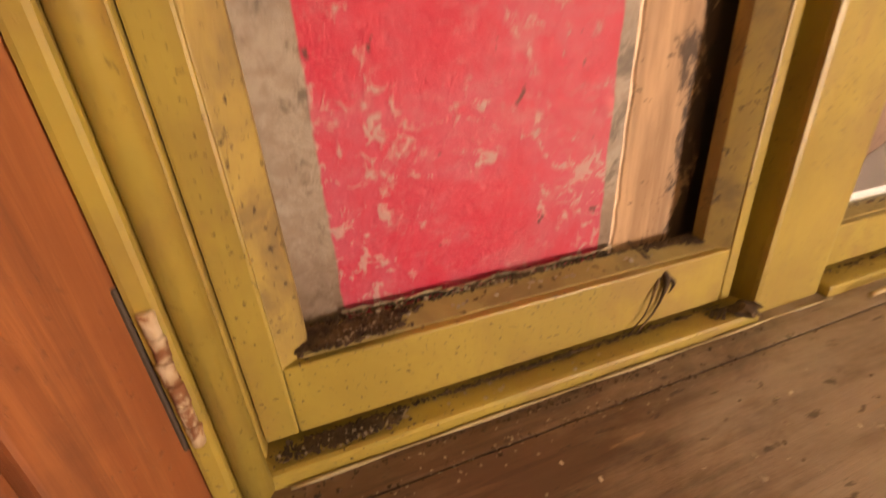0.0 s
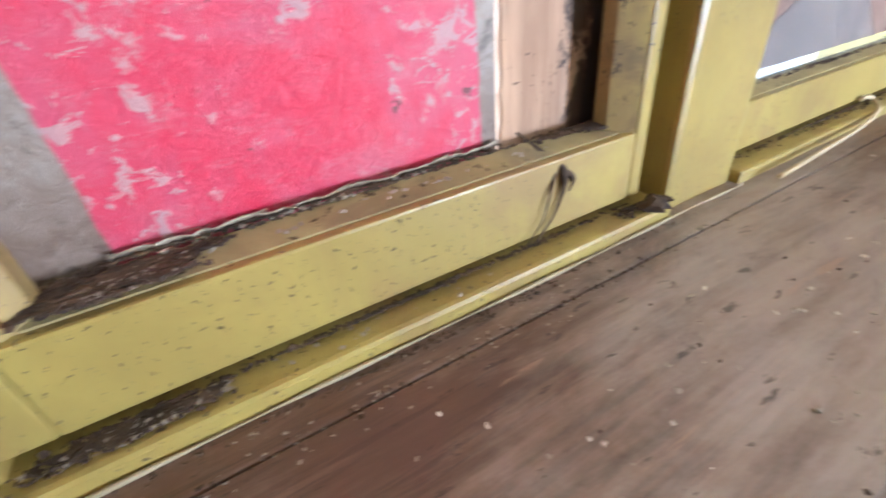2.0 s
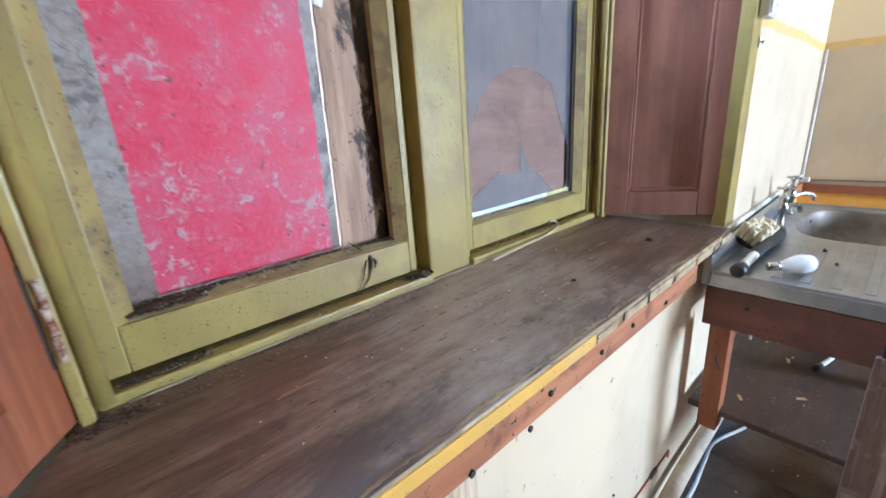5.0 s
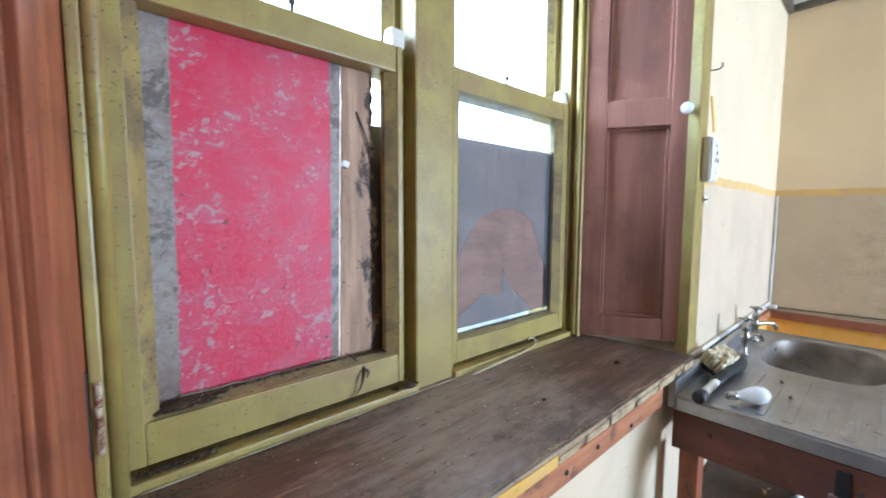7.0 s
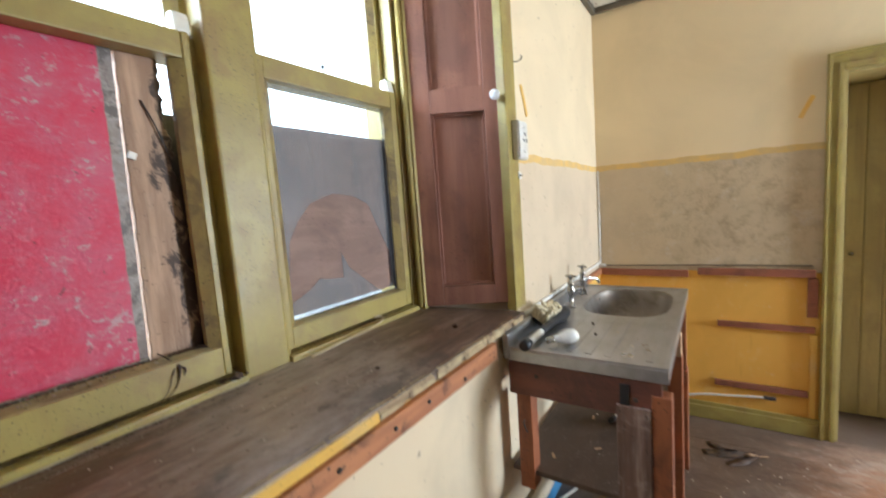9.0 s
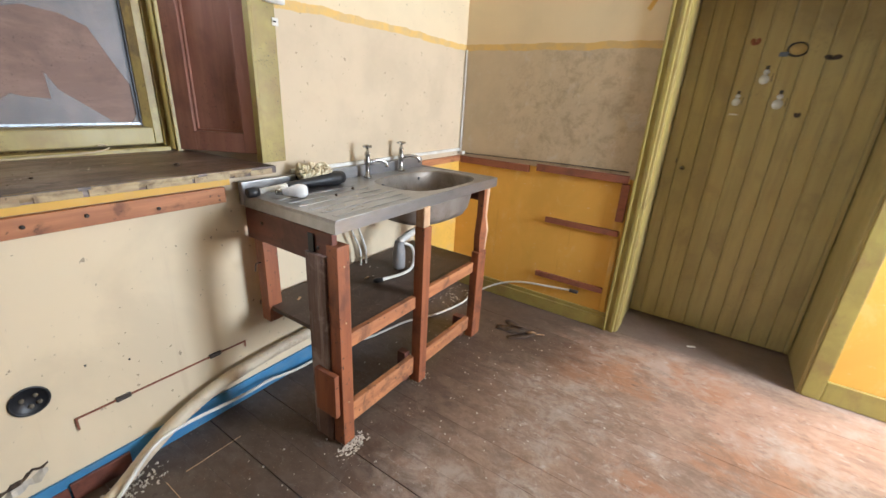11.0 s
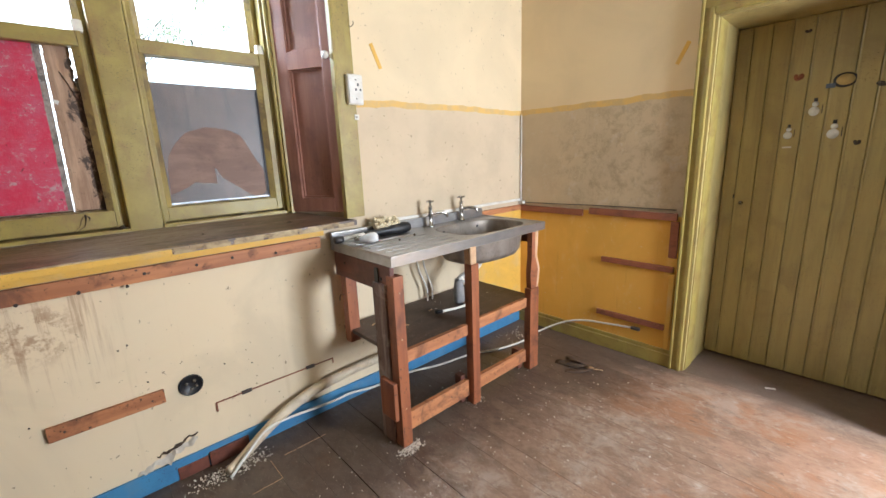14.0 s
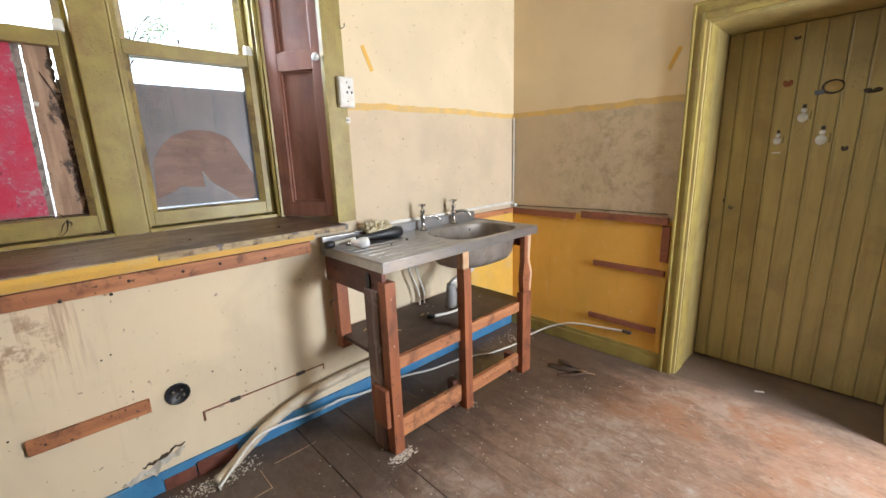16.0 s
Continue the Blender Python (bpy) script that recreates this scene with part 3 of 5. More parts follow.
part("wall_over_window", boxes((-0.125, YN, HEAD, 1.585, 0.66, H + 0.1), bev=0), M_WALL_N, wall_n)
part("wall_reveal_left", prism([(-0.125, YN + 0.003), (-0.12, YN + 0.003), (0.05, 0.465), (0.045, 0.465)], 1.0, HEAD), M_PLAIN_WALL, wall_n)

DY0, DY1, DTOP = -1.06, -1.99, 2.0
wall_e = structure("wall_east", boxes((XE, DY0, -0.1, XE + 0.45, YN, H + 0.1), bev=0), M_WALL_E,
                   "tan and mustard painted wall with mould stains", "wall")
part("wall_over_door", boxes((XE, DY1, DTOP, XE + 0.45, DY0, H + 0.1), bev=0), M_WALL_E, wall_e)
part("wall_beyond_door", boxes((XE, YS - 0.3, -0.1, XE + 0.45, DY1, H + 0.1), bev=0), M_WALL_E, wall_e)
# unseen slab added to stop light leaking in around the door
part("door_light_block", boxes((XE + 0.56, DY1 - 0.2, -0.1, XE + 0.66, DY0 + 0.2, DTOP + 0.3), bev=0), M_FILL, wall_e)
wall_s = structure("wall_south", boxes((XW, YS - 0.3, -0.1, 2.3, YS, H + 0.1), bev=0), M_FILL, "plain unseen wall, coloured dark to cut bounced light", "wall")
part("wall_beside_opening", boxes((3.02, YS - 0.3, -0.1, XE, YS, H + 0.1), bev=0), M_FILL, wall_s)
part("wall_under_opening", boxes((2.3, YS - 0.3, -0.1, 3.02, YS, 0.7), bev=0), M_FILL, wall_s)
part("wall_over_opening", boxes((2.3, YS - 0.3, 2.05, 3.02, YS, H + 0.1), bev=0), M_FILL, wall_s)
structure("wall_west", boxes((XW - 0.2, YS - 0.3, -0.1, XW, YN, H + 0.1), bev=0), M_FILL, "plain unseen wall, coloured dark to cut bounced light", "wall")
structure("ceiling", boxes((XW, YS, H, XE, YN, H + 0.12), bev=0), M_CEIL, "pale ceiling with flaking paint", "ceiling")
trim = structure("trim_cornice", boxes((XW, YN - 0.03, H - 0.035, XE, YN - 0.001, H - 0.001), bev=0.006), M_CORNICE, "dark weathered wooden cornice strip", "trim")
part("cornice_strip", boxes((XE - 0.03, YS, H - 0.035, XE - 0.001, YN - 0.03, H - 0.001), bev=0.006), M_CORNICE, trim)
floor = structure("floor", boxes((XW, YS, -0.12, XE + 0.4, YN, -0.024), bev=0), M_DARK, "worn dirty wooden floorboards", "floor")

# skirting and dado pieces of the side wall
base_e = structure("baseboard_east", boxes((XE - 0.022, -1.0, 0.0, XE - 0.001, YN - 0.002, 0.082), (XE - 0.014, -1.0, 0.082, XE - 0.001, YN - 0.002, 0.108), bev=0.004),
                   M_GREEN, "olive painted skirting board", "baseboard")
part("skirting_beyond_door", boxes((XE - 0.022, YS, 0.0, XE - 0.001, -2.065, 0.112), bev=0.005), M_GREEN, base_e)
base_n = structure("baseboard_north", boxes((0.0, YN - 0.012, 0.0, 3.07, YN - 0.001, 0.094), bev=0.003), M_BLUE,
                   "blue painted remains of a skirting board", "baseboard")
part("bare_board", boxes((0.635, YN - 0.018, 0.0, 0.755, YN - 0.0125, 0.058), (0.76, YN - 0.024, 0.0, 0.93, YN - 0.0125, 0.070), bev=0.002), M_STAND_X, base_n,
     "bare brown wooden board")

# ---- window: box frame, two pairs of sashes, boards outside ----
def sill_z(y):
    return 1.035 + (y - 0.13) * 0.125


def slanted(x0, x1, y0, y1, drop, bev=0.002, ends=0.0):
    """A board that lies along the slope of the sill; ends: how far each end leans in from front to back."""
    poly = [(x0, y0), (x1, y0), (x1 - ends, y1), (x0 + ends, y1)]
    bm = prism(poly, 0, 1, 0.0, [sill_z(y) for _, y in poly])
    low = [v for v in bm.verts if v.co.z == 0]
    for v in low:
        v.co.z = sill_z(v.co.y) - drop
    bmesh.ops.bevel(bm, geom=list(bm.edges), offset=bev, segments=2, profile=0.6, affect="EDGES")
    return bm


win = structure("window_1", boxes((0.045, 0.462, 1.02, 0.1045, 0.62, HEAD), (1.36, 0.462, 1.02, 1.415, 0.62, HEAD), (0.045, 0.462, HEAD - 0.05, 1.415, 0.62, HEAD), bev=0.003),
                M_GREEN, "old olive painted double sash window, partly boarded up", "window")
# bead and lining strips at each side
part("casing_strip", boxes((0.070, 0.425, 1.05, 0.0865, 0.47, HEAD), bev=0.004), M_GREEN, win)
bm = bmesh.new()
tube(bm, [(0.098, 0.435, 1.085), (0.098, 0.435, 1.8), (0.098, 0.435, HEAD)], 0.0115, 16, 1)
part("round_bead", bm, M_GREEN, win)
part("casing_strip", boxes((1.386, 0.425, 1.05, 1.412, 0.47, HEAD), bev=0.004), M_GREEN, win)
bm = bmesh.new()
tube(bm, [(1.378, 0.44, 1.08), (1.378, 0.44, 1.8), (1.378, 0.44, HEAD)], 0.009, 12, 1)
part("round_bead", bm, M_GREEN, win)
# middle post
part("mullion", boxes((0.672, 0.452, 1.05, 0.797, 0.62, HEAD), bev=0.007), M_GREEN, win, "thick olive painted post, chipped edges")
part("parting_lining", boxes((0.6475, 0.494, 1.10, 0.6715, 0.5125, 1.884), bev=0.002), M_GREEN, win, "recessed olive lining strip beside the post")
part("mullion_bead", boxes((0.799, 0.462, 1.06, 0.808, 0.486, HEAD), bev=0.003), M_GREEN, win)
# sloping bottom cill of the frame
for x0, x1 in ((0.09, 0.672), (0.797, 1.372)):
    bm = bmesh.new()
    box(bm, x0, 0.441, 1.055, x1, 0.62, 1.096, 0.005)
    for v in bm.verts:
        if v.co.z > 1.08 and v.co.y < 0.5:
            v.co.z -= 0.006
    part("window_cill", bm, M_GREEN, win)


# strips added behind the sashes to block light leaking in below them
for x0, x1 in ((0.1045, 0.672), (0.797, 1.36)):
    part("light_leak_stop", boxes((x0, 0.512, 1.092, x1, 0.5205, 1.122), bev=0.001), M_GREEN, win)


def sash(x0, x1, zb, zt, y, glass, stile=0.045, bottom=0.062, top=0.058, narrow=0.0):
    """One sash: stiles, rails with a bevelled inner edge, and its glass. narrow: by how much its second stile is slimmer."""
    st, s2 = stile - 0.011, stile - narrow - 0.011
    fr = part("sash", boxes((x0, y, zb, x0 + st, y + 0.042, zt), bev=0.0025), M_GREEN, win)
    part("stile", boxes((x1 - s2, y, zb, x1, y + 0.042, zt), bev=0.0025), M_GREEN, fr)
    for a, b in ((x0 + st, x0 + stile + 0.012), (x1 - s2, x1 - s2 - 0.023)):
        part("glazing_moulding", prism([(a, y + 0.002), (b, y + 0.020), (b, y + 0.036), (a, y + 0.036)], zb + bottom - 0.003, zt - top, 0.0015), M_PUTTY, fr)
    part("bottom_rail", boxes((x0 + st + 0.0004, y + 0.0004, zb, x1 - s2 - 0.0004, y + 0.041, zb + bottom), bev=0.0025), M_GREEN, fr)
    bm = boxes((x0 + stile + 0.002, y + 0.010, zb + bottom - 0.006, x1 - s2 - 0.013, y + 0.041, zb + bottom + 0.008), bev=0.002)
    for v in bm.verts:
        if v.co.y < y + 0.02 and v.co.z > zb + bottom + 0.004:
            v.co.z -= 0.0062
    part("rail_ledge", bm, M_LEDGE, fr)
    part("top_rail", boxes((x0 + st + 0.0004, y + 0.001, zt - top, x1 - s2 - 0.0004, y + 0.041, zt), bev=0.004), M_GREEN, fr)
    if glass:
        g = part("pane", boxes((x0 + stile, y + 0.030, zb + bottom - 0.004, x1 - stile, y + 0.034, zt - top + 0.004), bev=0), glass, fr)
        g.visible_shadow = False
    return fr


SB, MEET = 1.1, 1.885
lower_l = sash(0.1055, 0.647, SB, MEET, 0.468, None, 0.039, 0.070, narrow=0.012)
lower_r = sash(0.797, 1.358, SB, MEET, 0.468, None, 0.039, 0.060)
upper_l = sash(0.1055, 0.690, MEET - 0.055, HEAD - 0.05, 0.514, M_GLASS, 0.045, 0.05, 0.05)
upper_r = sash(0.799, 1.370, MEET - 0.055, HEAD - 0.05, 0.514, M_GLASS, 0.045, 0.05, 0.05)
for x in (0.640, 1.345):
    bm = bmesh.new()
    box(bm, x - 0.018, 0.472, MEET - 0.002, x + 0.018, 0.515, MEET + 0.045, 0.008)
    for v in bm.verts:
        if v.co.z > MEET + 0.03:
            v.co.y = 0.492 + (v.co.y - 0.492) * 0.7
    part("sash_horn", bm, M_WHITE, win, "white painted sash horn")
for x in (0.398, 1.043):
    bm = bmesh.new()
    lathe(bm, [(0.003, 0), (0.003, 0.018), (0.007, 0.02), (0.006, 0.026), (0.002, 0.028)], pose(x, 0.485, MEET))
    part("sash_pin", bm, M_DARK, win)

# broken lower glass on the side of the sink: a pane with a hole, kept as its outer rest
def broken_pane():
    hole = [(0.852, 1.215), (0.858, 1.30), (0.869, 1.39), (0.905, 1.45), (0.955, 1.50), (1.045, 1.528), (1.135, 1.517), (1.202, 1.488), (1.24, 1.41), (1.265, 1.36),
            (1.294, 1.31), (1.296, 1.205), (1.272, 1.174), (1.22, 1.180), (1.123, 1.255), (1.085, 1.285), (1.058, 1.338), (1.06, 1.255), (0.99, 1.262), (0.965, 1.27),
            (0.93, 1.245), (0.88, 1.225)]
    x0, x1, z0, z1 = 0.846, 1.315, 1.158, 1.83
    bm = bmesh.new()
    edges = []
    for loop in (hole, ((x0, z0), (x1, z0), (x1, z1), (x0, z1))):
        vs = [bm.verts.new((x, 0.5, z)) for x, z in loop]
        edges += [bm.edges.new((vs[q], vs[(q + 1) % len(vs)])) for q in range(len(vs))]
    bmesh.ops.triangle_fill(bm, edges=edges, use_beauty=True)
    bmesh.ops.recalc_face_normals(bm, faces=bm.faces)
    made = bmesh.ops.extrude_face_region(bm, geom=list(bm.faces))
    bmesh.ops.translate(bm, vec=(0, 0.0035, 0), verts=[v for v in made["geom"] if isinstance(v, bmesh.types.BMVert)])
    bmesh.ops.recalc_face_normals(bm, faces=bm.faces)
    return bm


pane = part("broken_pane", broken_pane(), M_DIRTY, lower_r, "grimy broken glass pane with a large hole")
pane.visible_shadow = False

part("putty", boxes((1.302, 0.4935, 1.163, 1.3185, 0.4992, 1.72), bev=0.001), M_BLACK, lower_r, "blackened putty along the broken pane")

# boards nailed up outside
board = thing("red_board", (0.33, 0.525, 1.1), "red painted board with peeling paint, closing the window", "board")
bm = boxes((0.125, 0.522, 1.124, 0.4995, 0.530, 1.865), bev=0.002)
for v in bm.verts:
    if v.co.x > 0.3:
        v.co.x += (v.co.z - 1.1) * 0.024
part("board_face", bm, M_RED, board)
plank = thing("wooden_plank", (0.57, 0.53, 1.1), "rough old pine plank nailed over the window", "plank")
bm = bmesh.new()
rnd = random.Random(17)
rings, drift = [], 0.0
for i in range(61):
    z = 1.10 + 0.73 * i / 60
    a = 0.5052 + (z - 1.1) * 0.0235 + rnd.uniform(-0.0012, 0.0012)
    drift = drift * 0.8 + rnd.gauss(0, 0.0012)
    b = 0.622 - (z - 1.1) * 0.012 + drift - abs(rnd.gauss(0, 0.003)) - (0.008 if i in (22, 23, 30, 40, 41, 42) else 0) - (0.006 if z > 1.66 else 0)
    rings.append([Vector((a, 0.526, z)), Vector((a + 0.002, 0.524, z)), Vector((b - 0.004, 0.524, z)), Vector((b, 0.529, z)), Vector((b - 0.003, 0.546, z)), Vector((a, 0.546, z))])
ring_loft(bm, rings)
for f in bm.faces:
    f.smooth = False
part("plank_face", bm, M_PLANK, plank)
bm = bmesh.new()
box(bm, -0.006, -0.003, -0.008, 0.010, 0.003, 0.008, 0.002, pose(0.524, 0.521, 1.617, 0, 20, 0))
part("cloth_scrap", bm, M_WHITE, plank, "white scrap caught in the gap")
back = thing("dark_board", (0.64, 0.56, 1.1), "dark tarred board behind the plank outside the window", "board")
part("board_face", boxes((0.600, 0.552, 1.10, 0.69, 0.566, 1.72), bev=0.002), M_DARK, back)
bm = bmesh.new()
tube(bm, [(0.556, 0.521, 1.735), (0.578, 0.518, 1.68), (0.607, 0.52, 1.585)], 0.0018, 6)
part("wire", bm, M_DARK, plank, "dark bent wire")
ply = thing("plywood_board", (1.08, 0.517, 1.176), "brown plywood sheet fixed outside the broken pane", "board")
part("sheet", boxes((0.80, 0.513, 1.176, 1.354, 0.5225, 1.719), bev=0.002), M_PLY, ply)

# inner sill: two boards along the window
M_EDGE = worn("chipped_edge_paint", (0.50, 0.39, 0.21), (0.34, 0.24, 0.13), (0.13, 0.085, 0.05), grain=(0.2, 1, 1), gscale=30, rough=0.6, bump=0.6,
              patch=0.8, patch_scale=13, speck=0.9, speck_scale=26, chips=(0.10, 0.07, 0.045), chip_cut=0.62)
sill = thing("window_sill", (0.74, 0.28, 1.0), "wide grey-brown worn wooden window sill, stained and dusty", "window sill")
part("front_board", slanted(-0.115, 1.605, 0.112, 0.2068, 0.028, 0.0005, 0.053), M_SILL, sill)
part("middle_board", slanted(-0.0615, 1.5515, 0.2071, 0.4065, 0.028, 0.0008, 0.1115), M_SILL, sill)
part("back_board", slanted(0.052, 1.438, 0.4085, 0.47, 0.028, 0.002, 0.035), M_SILL, sill)
rnd = random.Random(23)
for x0, x1 in ((-0.105, 0.21), (0.235, 0.62), (0.63, 0.97), (1.0, 1.30), (1.33, 1.50)):
    bm = bmesh.new()
    rings = []
    n = int((x1 - x0) / 0.008)
    for i in range(n + 1):
        x = x0 + (x1 - x0) * i / n
        taper = min(1.0, 4 * i / n + 0.1, 4 * (n - i) / n + 0.1)
        up = 0.002 + (0.010 * abs(math.sin(x * 23)) * rnd.uniform(0.3, 1.0)) * taper
        dn = 0.012 + 0.012 * taper * rnd.uniform(0.5, 1.0)
        f, z = 0.1105, sill_z(0.112)
        rings.append([Vector((x, 0.116 + up, z + 0.0012 + up * 0.125)), Vector((x, f + 0.002, z - 0.0005)), Vector((x, f, z - 0.004)), Vector((x, f + 0.0006, z - dn)), Vector((x, 0.114, z - dn)), Vector((x, 0.117, z - 0.003))])
    ring_loft(bm, rings)
    part("worn_edge", bm, M_EDGE, sill, "chipped edge with old yellowish paint")
part("painted_edge", boxes((-0.112, 0.1072, 1.003, 0.76, 0.1118, 1.0265), bev=0.0015), M_MUSTARD, sill, "mustard painted front edge")
rnd = random.Random(41)
x = 0.765
while x < 1.56:
    w = rnd.uniform(0.03, 0.16)
    part("chipped_edge", boxes((x, 0.1078, 1.003 + rnd.uniform(0, 0.004), min(x + w, 1.585), 0.1118, 1.022 + rnd.uniform(-0.004, 0.006)), bev=0.0015), M_EDGE, sill, "cream painted edge, chipped")
    x += w + rnd.uniform(0.004, 0.03)
mustard = structure("trim_under_sill", boxes((-1.2, YN - 0.008, 0.972, 1.43, YN - 0.001, 1.006), bev=0.002), M_MUSTARD, "mustard painted strip under the sill", "trim")
part("pale_edge", boxes((-0.1, YN - 0.022, 1.000, 1.43, YN - 0.004, 1.010), bev=0.003), M_PALE, mustard, "chipped pale edge")
rail = thing("wall_batten", (0.6, YN, 0.94), "long orange wooden batten screwed under the sill", "batten", "wall battens")
part("strip", boxes((-0.9, YN - 0.024, 0.912, 1.40, YN - 0.001, 0.970), bev=0.003), M_RAW, rail)
for x in (0.30, 0.46, 0.60, 0.66, 0.84, 0.98, 1.17):
    bm = bmesh.new()
    lathe(bm, [(0.001, 0.0), (0.006, 0.001), (0.006, 0.004), (0.002, 0.006)], along((x, YN - 0.0235, 0.925 + 0.02 * math.sin(x * 40)), (x, -3, 0.93)), 10)
    part("screw", bm, M_DARK, rail)

# ---- shutters on the splayed reveals ----
def shutter(name, a, b, w0, w1, zb, zt, material, label):
    """A panelled leaf along the line from a (hinge, at the window) to b."""
    a, b = Vector((*a, 0)), Vector((*b, 0))
    d = (b - a).normalized()
    into = Vector((-d.y, d.x, 0))
    if into.y < 0:
        into = -into
    m = Matrix(((d.x, into.x, 0, a.x), (d.y, into.y, 0, a.y), (0, 0, 1, 0), (0, 0, 0, 1)))
    t = thing(name, (a + d * (w0 + w1) / 2) + Vector((0, 0, zb)), label, "shutter", "window shutters")
    s = 0.082

    def piece(nm, u0, u1, z0, z1, y0, y1, bev, mt=material, lab="", under=None):
        bm = bmesh.new()
        box(bm, u0, y0, z0, u1, y1, z1, bev, m)
        bmesh.ops.recalc_face_normals(bm, faces=bm.faces)
        return part(nm, bm, mt, under or t, lab)

    piece("stile", w0, w0 + s, zb, zt, 0.0, 0.031, 0.003)
    piece("stile", w1 - s * 0.8, w1, zb, zt, 0.0, 0.031, 0.003)
    rails = ((zb, zb + 0.075), (1.80, 1.885), (zt - 0.075, zt))
    for z0, z1 in rails:
        piece("rail", w0 + s, w1 - s * 0.8, z0, z1, 0.0005, 0.0305, 0.002)
    for (_, z0), (z1, _) in zip(rails, rails[1:]):
        pan = piece("panel", w0 + s - 0.004, w1 - s * 0.8 + 0.004, z0 - 0.004, z1 + 0.004, 0.0225, 0.029, 0.001)
        for u0, u1, q0, q1 in ((w0 + s, w0 + s + 0.010, z0, z1), (w1 - s * 0.8 - 0.010, w1 - s * 0.8, z0, z1)):
            piece("moulding", u0, u1, q0, q1, 0.012, 0.0235, 0.004, under=pan)
        for q0, q1 in ((z0, z0 + 0.010), (z1 - 0.010, z1)):
            piece("moulding", w0 + s + 0.010, w1 - s * 0.8 - 0.010, q0, q1, 0.012, 0.0235, 0.004, under=pan)
    return t, m


SH_R, m_r = shutter("window_shutter", (1.388, 0.445), (1.559, 0.149), 0.008, 0.353, 1.078, 2.44, M_SHUTTER, "red-brown varnished panelled wooden shutter with a white knob")
bm = bmesh.new()
k = m_r @ Vector((0.326, 0.0, 1.845))
lathe(bm, [(0.007, 0.0), (0.007, 0.012), (0.014, 0.016), (0.019, 0.024), (0.018, 0.032), (0.010, 0.038), (0.001, 0.039)], along(k, m_r @ Vector((0.326, -1, 1.845))), 20)
part("knob", bm, M_PORCELAIN, SH_R, "white porcelain knob")
for z in (1.19, 1.62, 2.2):
    bm = bmesh.new()
    p0, p1 = m_r @ Vector((0.006, -0.002, z)), m_r @ Vector((0.006, -0.002, z + 0.07))
    lathe(bm, [(0.005, 0), (0.005, 0.07)], along(p0, p1), 10)
    part("hinge", bm, M_DARK, SH_R)
M_HINGE = worn("flaking_hinge_paint", (0.58, 0.48, 0.36), (0.42, 0.30, 0.20), (0.20, 0.07, 0.03), gscale=70, rough=0.7, bump=0.7, patch=0.95, patch_scale=48, patch_edge=(0.46, 0.56), speck=0.6, speck_scale=60)
SH_L, m_l = shutter("window_shutter", (0.076, 0.445), (-0.097, 0.149), 0.008, 0.353, 1.078, 2.44, M_SHUTTER_ORANGE, "orange-brown varnished panelled wooden shutter, chipped at its hinge edge")
rnd = random.Random(7)
for i in range(6):
    z = 1.163 + i * 0.0178
    bm = bmesh.new()
    m = pose(0.0790 + rnd.uniform(-0.0007, 0.0007), 0.4225, z, rnd.uniform(-3, 3), rnd.uniform(-3, 3), 0)
    lathe(bm, [(0.0034, 0.0), (0.0044 + rnd.uniform(0, 0.0005), 0.0012), (0.0043, 0.009), (0.0045 + rnd.uniform(0, 0.0005), 0.0158), (0.0036, 0.0170)], m, 14)
    for v in bm.verts:
        v.co.x += rnd.uniform(-0.0006, 0.0006)
        v.co.y += rnd.uniform(-0.0006, 0.0006)
    part("hinge_knuckle", bm, M_HINGE, SH_L, "rusty hinge with flaking cream paint")
part("hinge_gap", (lambda b: box(b, 0.0, -0.002, 1.155, 0.020, 0.004, 1.285, 0.002, m_l))(bmesh.new()), M_DARK, SH_L)

# casings at the room side of the window
cas = structure("trim_window_casing", boxes((1.562, 0.128, 1.045, 1.668, YN - 0.001, 2.5), (1.556, 0.121, 1.045, 1.572, YN - 0.001, 2.5), bev=0.004), M_GREEN,
                "olive painted flat window casing", "trim")
part("casing_left", boxes((-0.21, 0.128, 1.045, -0.105, YN - 0.001, 2.5), bev=0.004), M_GREEN, cas)
part("casing_head", boxes((-0.21, 0.127, HEAD - 0.02, 1.668, YN - 0.002, HEAD + 0.09), bev=0.004), M_GREEN, cas)
sw = thing("wall_socket", (1.655, 0.12, 1.69), "white plastic wall socket screwed to the window casing", "socket")
part("box", boxes((1.612, 0.103, 1.617, 1.70, 0.127, 1.762), bev=0.006), M_WHITE, sw)
plate = part("plate", boxes((1.616, 0.098, 1.622, 1.696, 0.104, 1.757), bev=0.003), M_WHITE, sw)
for dx, dz in ((0, 0.022), (-0.013, -0.002), (0.013, -0.002)):
    part("slot", boxes((1.668 + dx - 0.004, 0.0965, 1.69 + dz - 0.006, 1.668 + dx + 0.004, 0.0985, 1.69 + dz + 0.006), bev=0), M_BLACK, plate)
for z in (1.645, 1.735):
    bm = bmesh.new()
    lathe(bm, [(0.004, 0), (0.0035, 0.002), (0.001, 0.0025)], along((1.656, 0.098, z), (1.656, -1, z)), 10)
    part("screw", bm, M_CHROME, plate)
keep = thing("latch_keeper", (1.665, 0.12, 1.555), "small white latch plate on the casing", "latch")
part("plate", boxes((1.652, 0.123, 1.545, 1.678, 0.1275, 1.572), bev=0.002), M_WHITE, keep)
part("tongue", boxes((1.655, 0.116, 1.556, 1.664, 0.123, 1.561), bev=0.001), M_DARK, keep)
bm = bmesh.new()
tube(bm, [(1.662, 0.128, 1.985), (1.664, 0.108, 1.983), (1.668, 0.096, 1.992), (1.668, 0.098, 2.003)], 0.002, 8)
single("wall_hook", bm, M_DARK, "small dark iron screw hook in the casing", "hook")

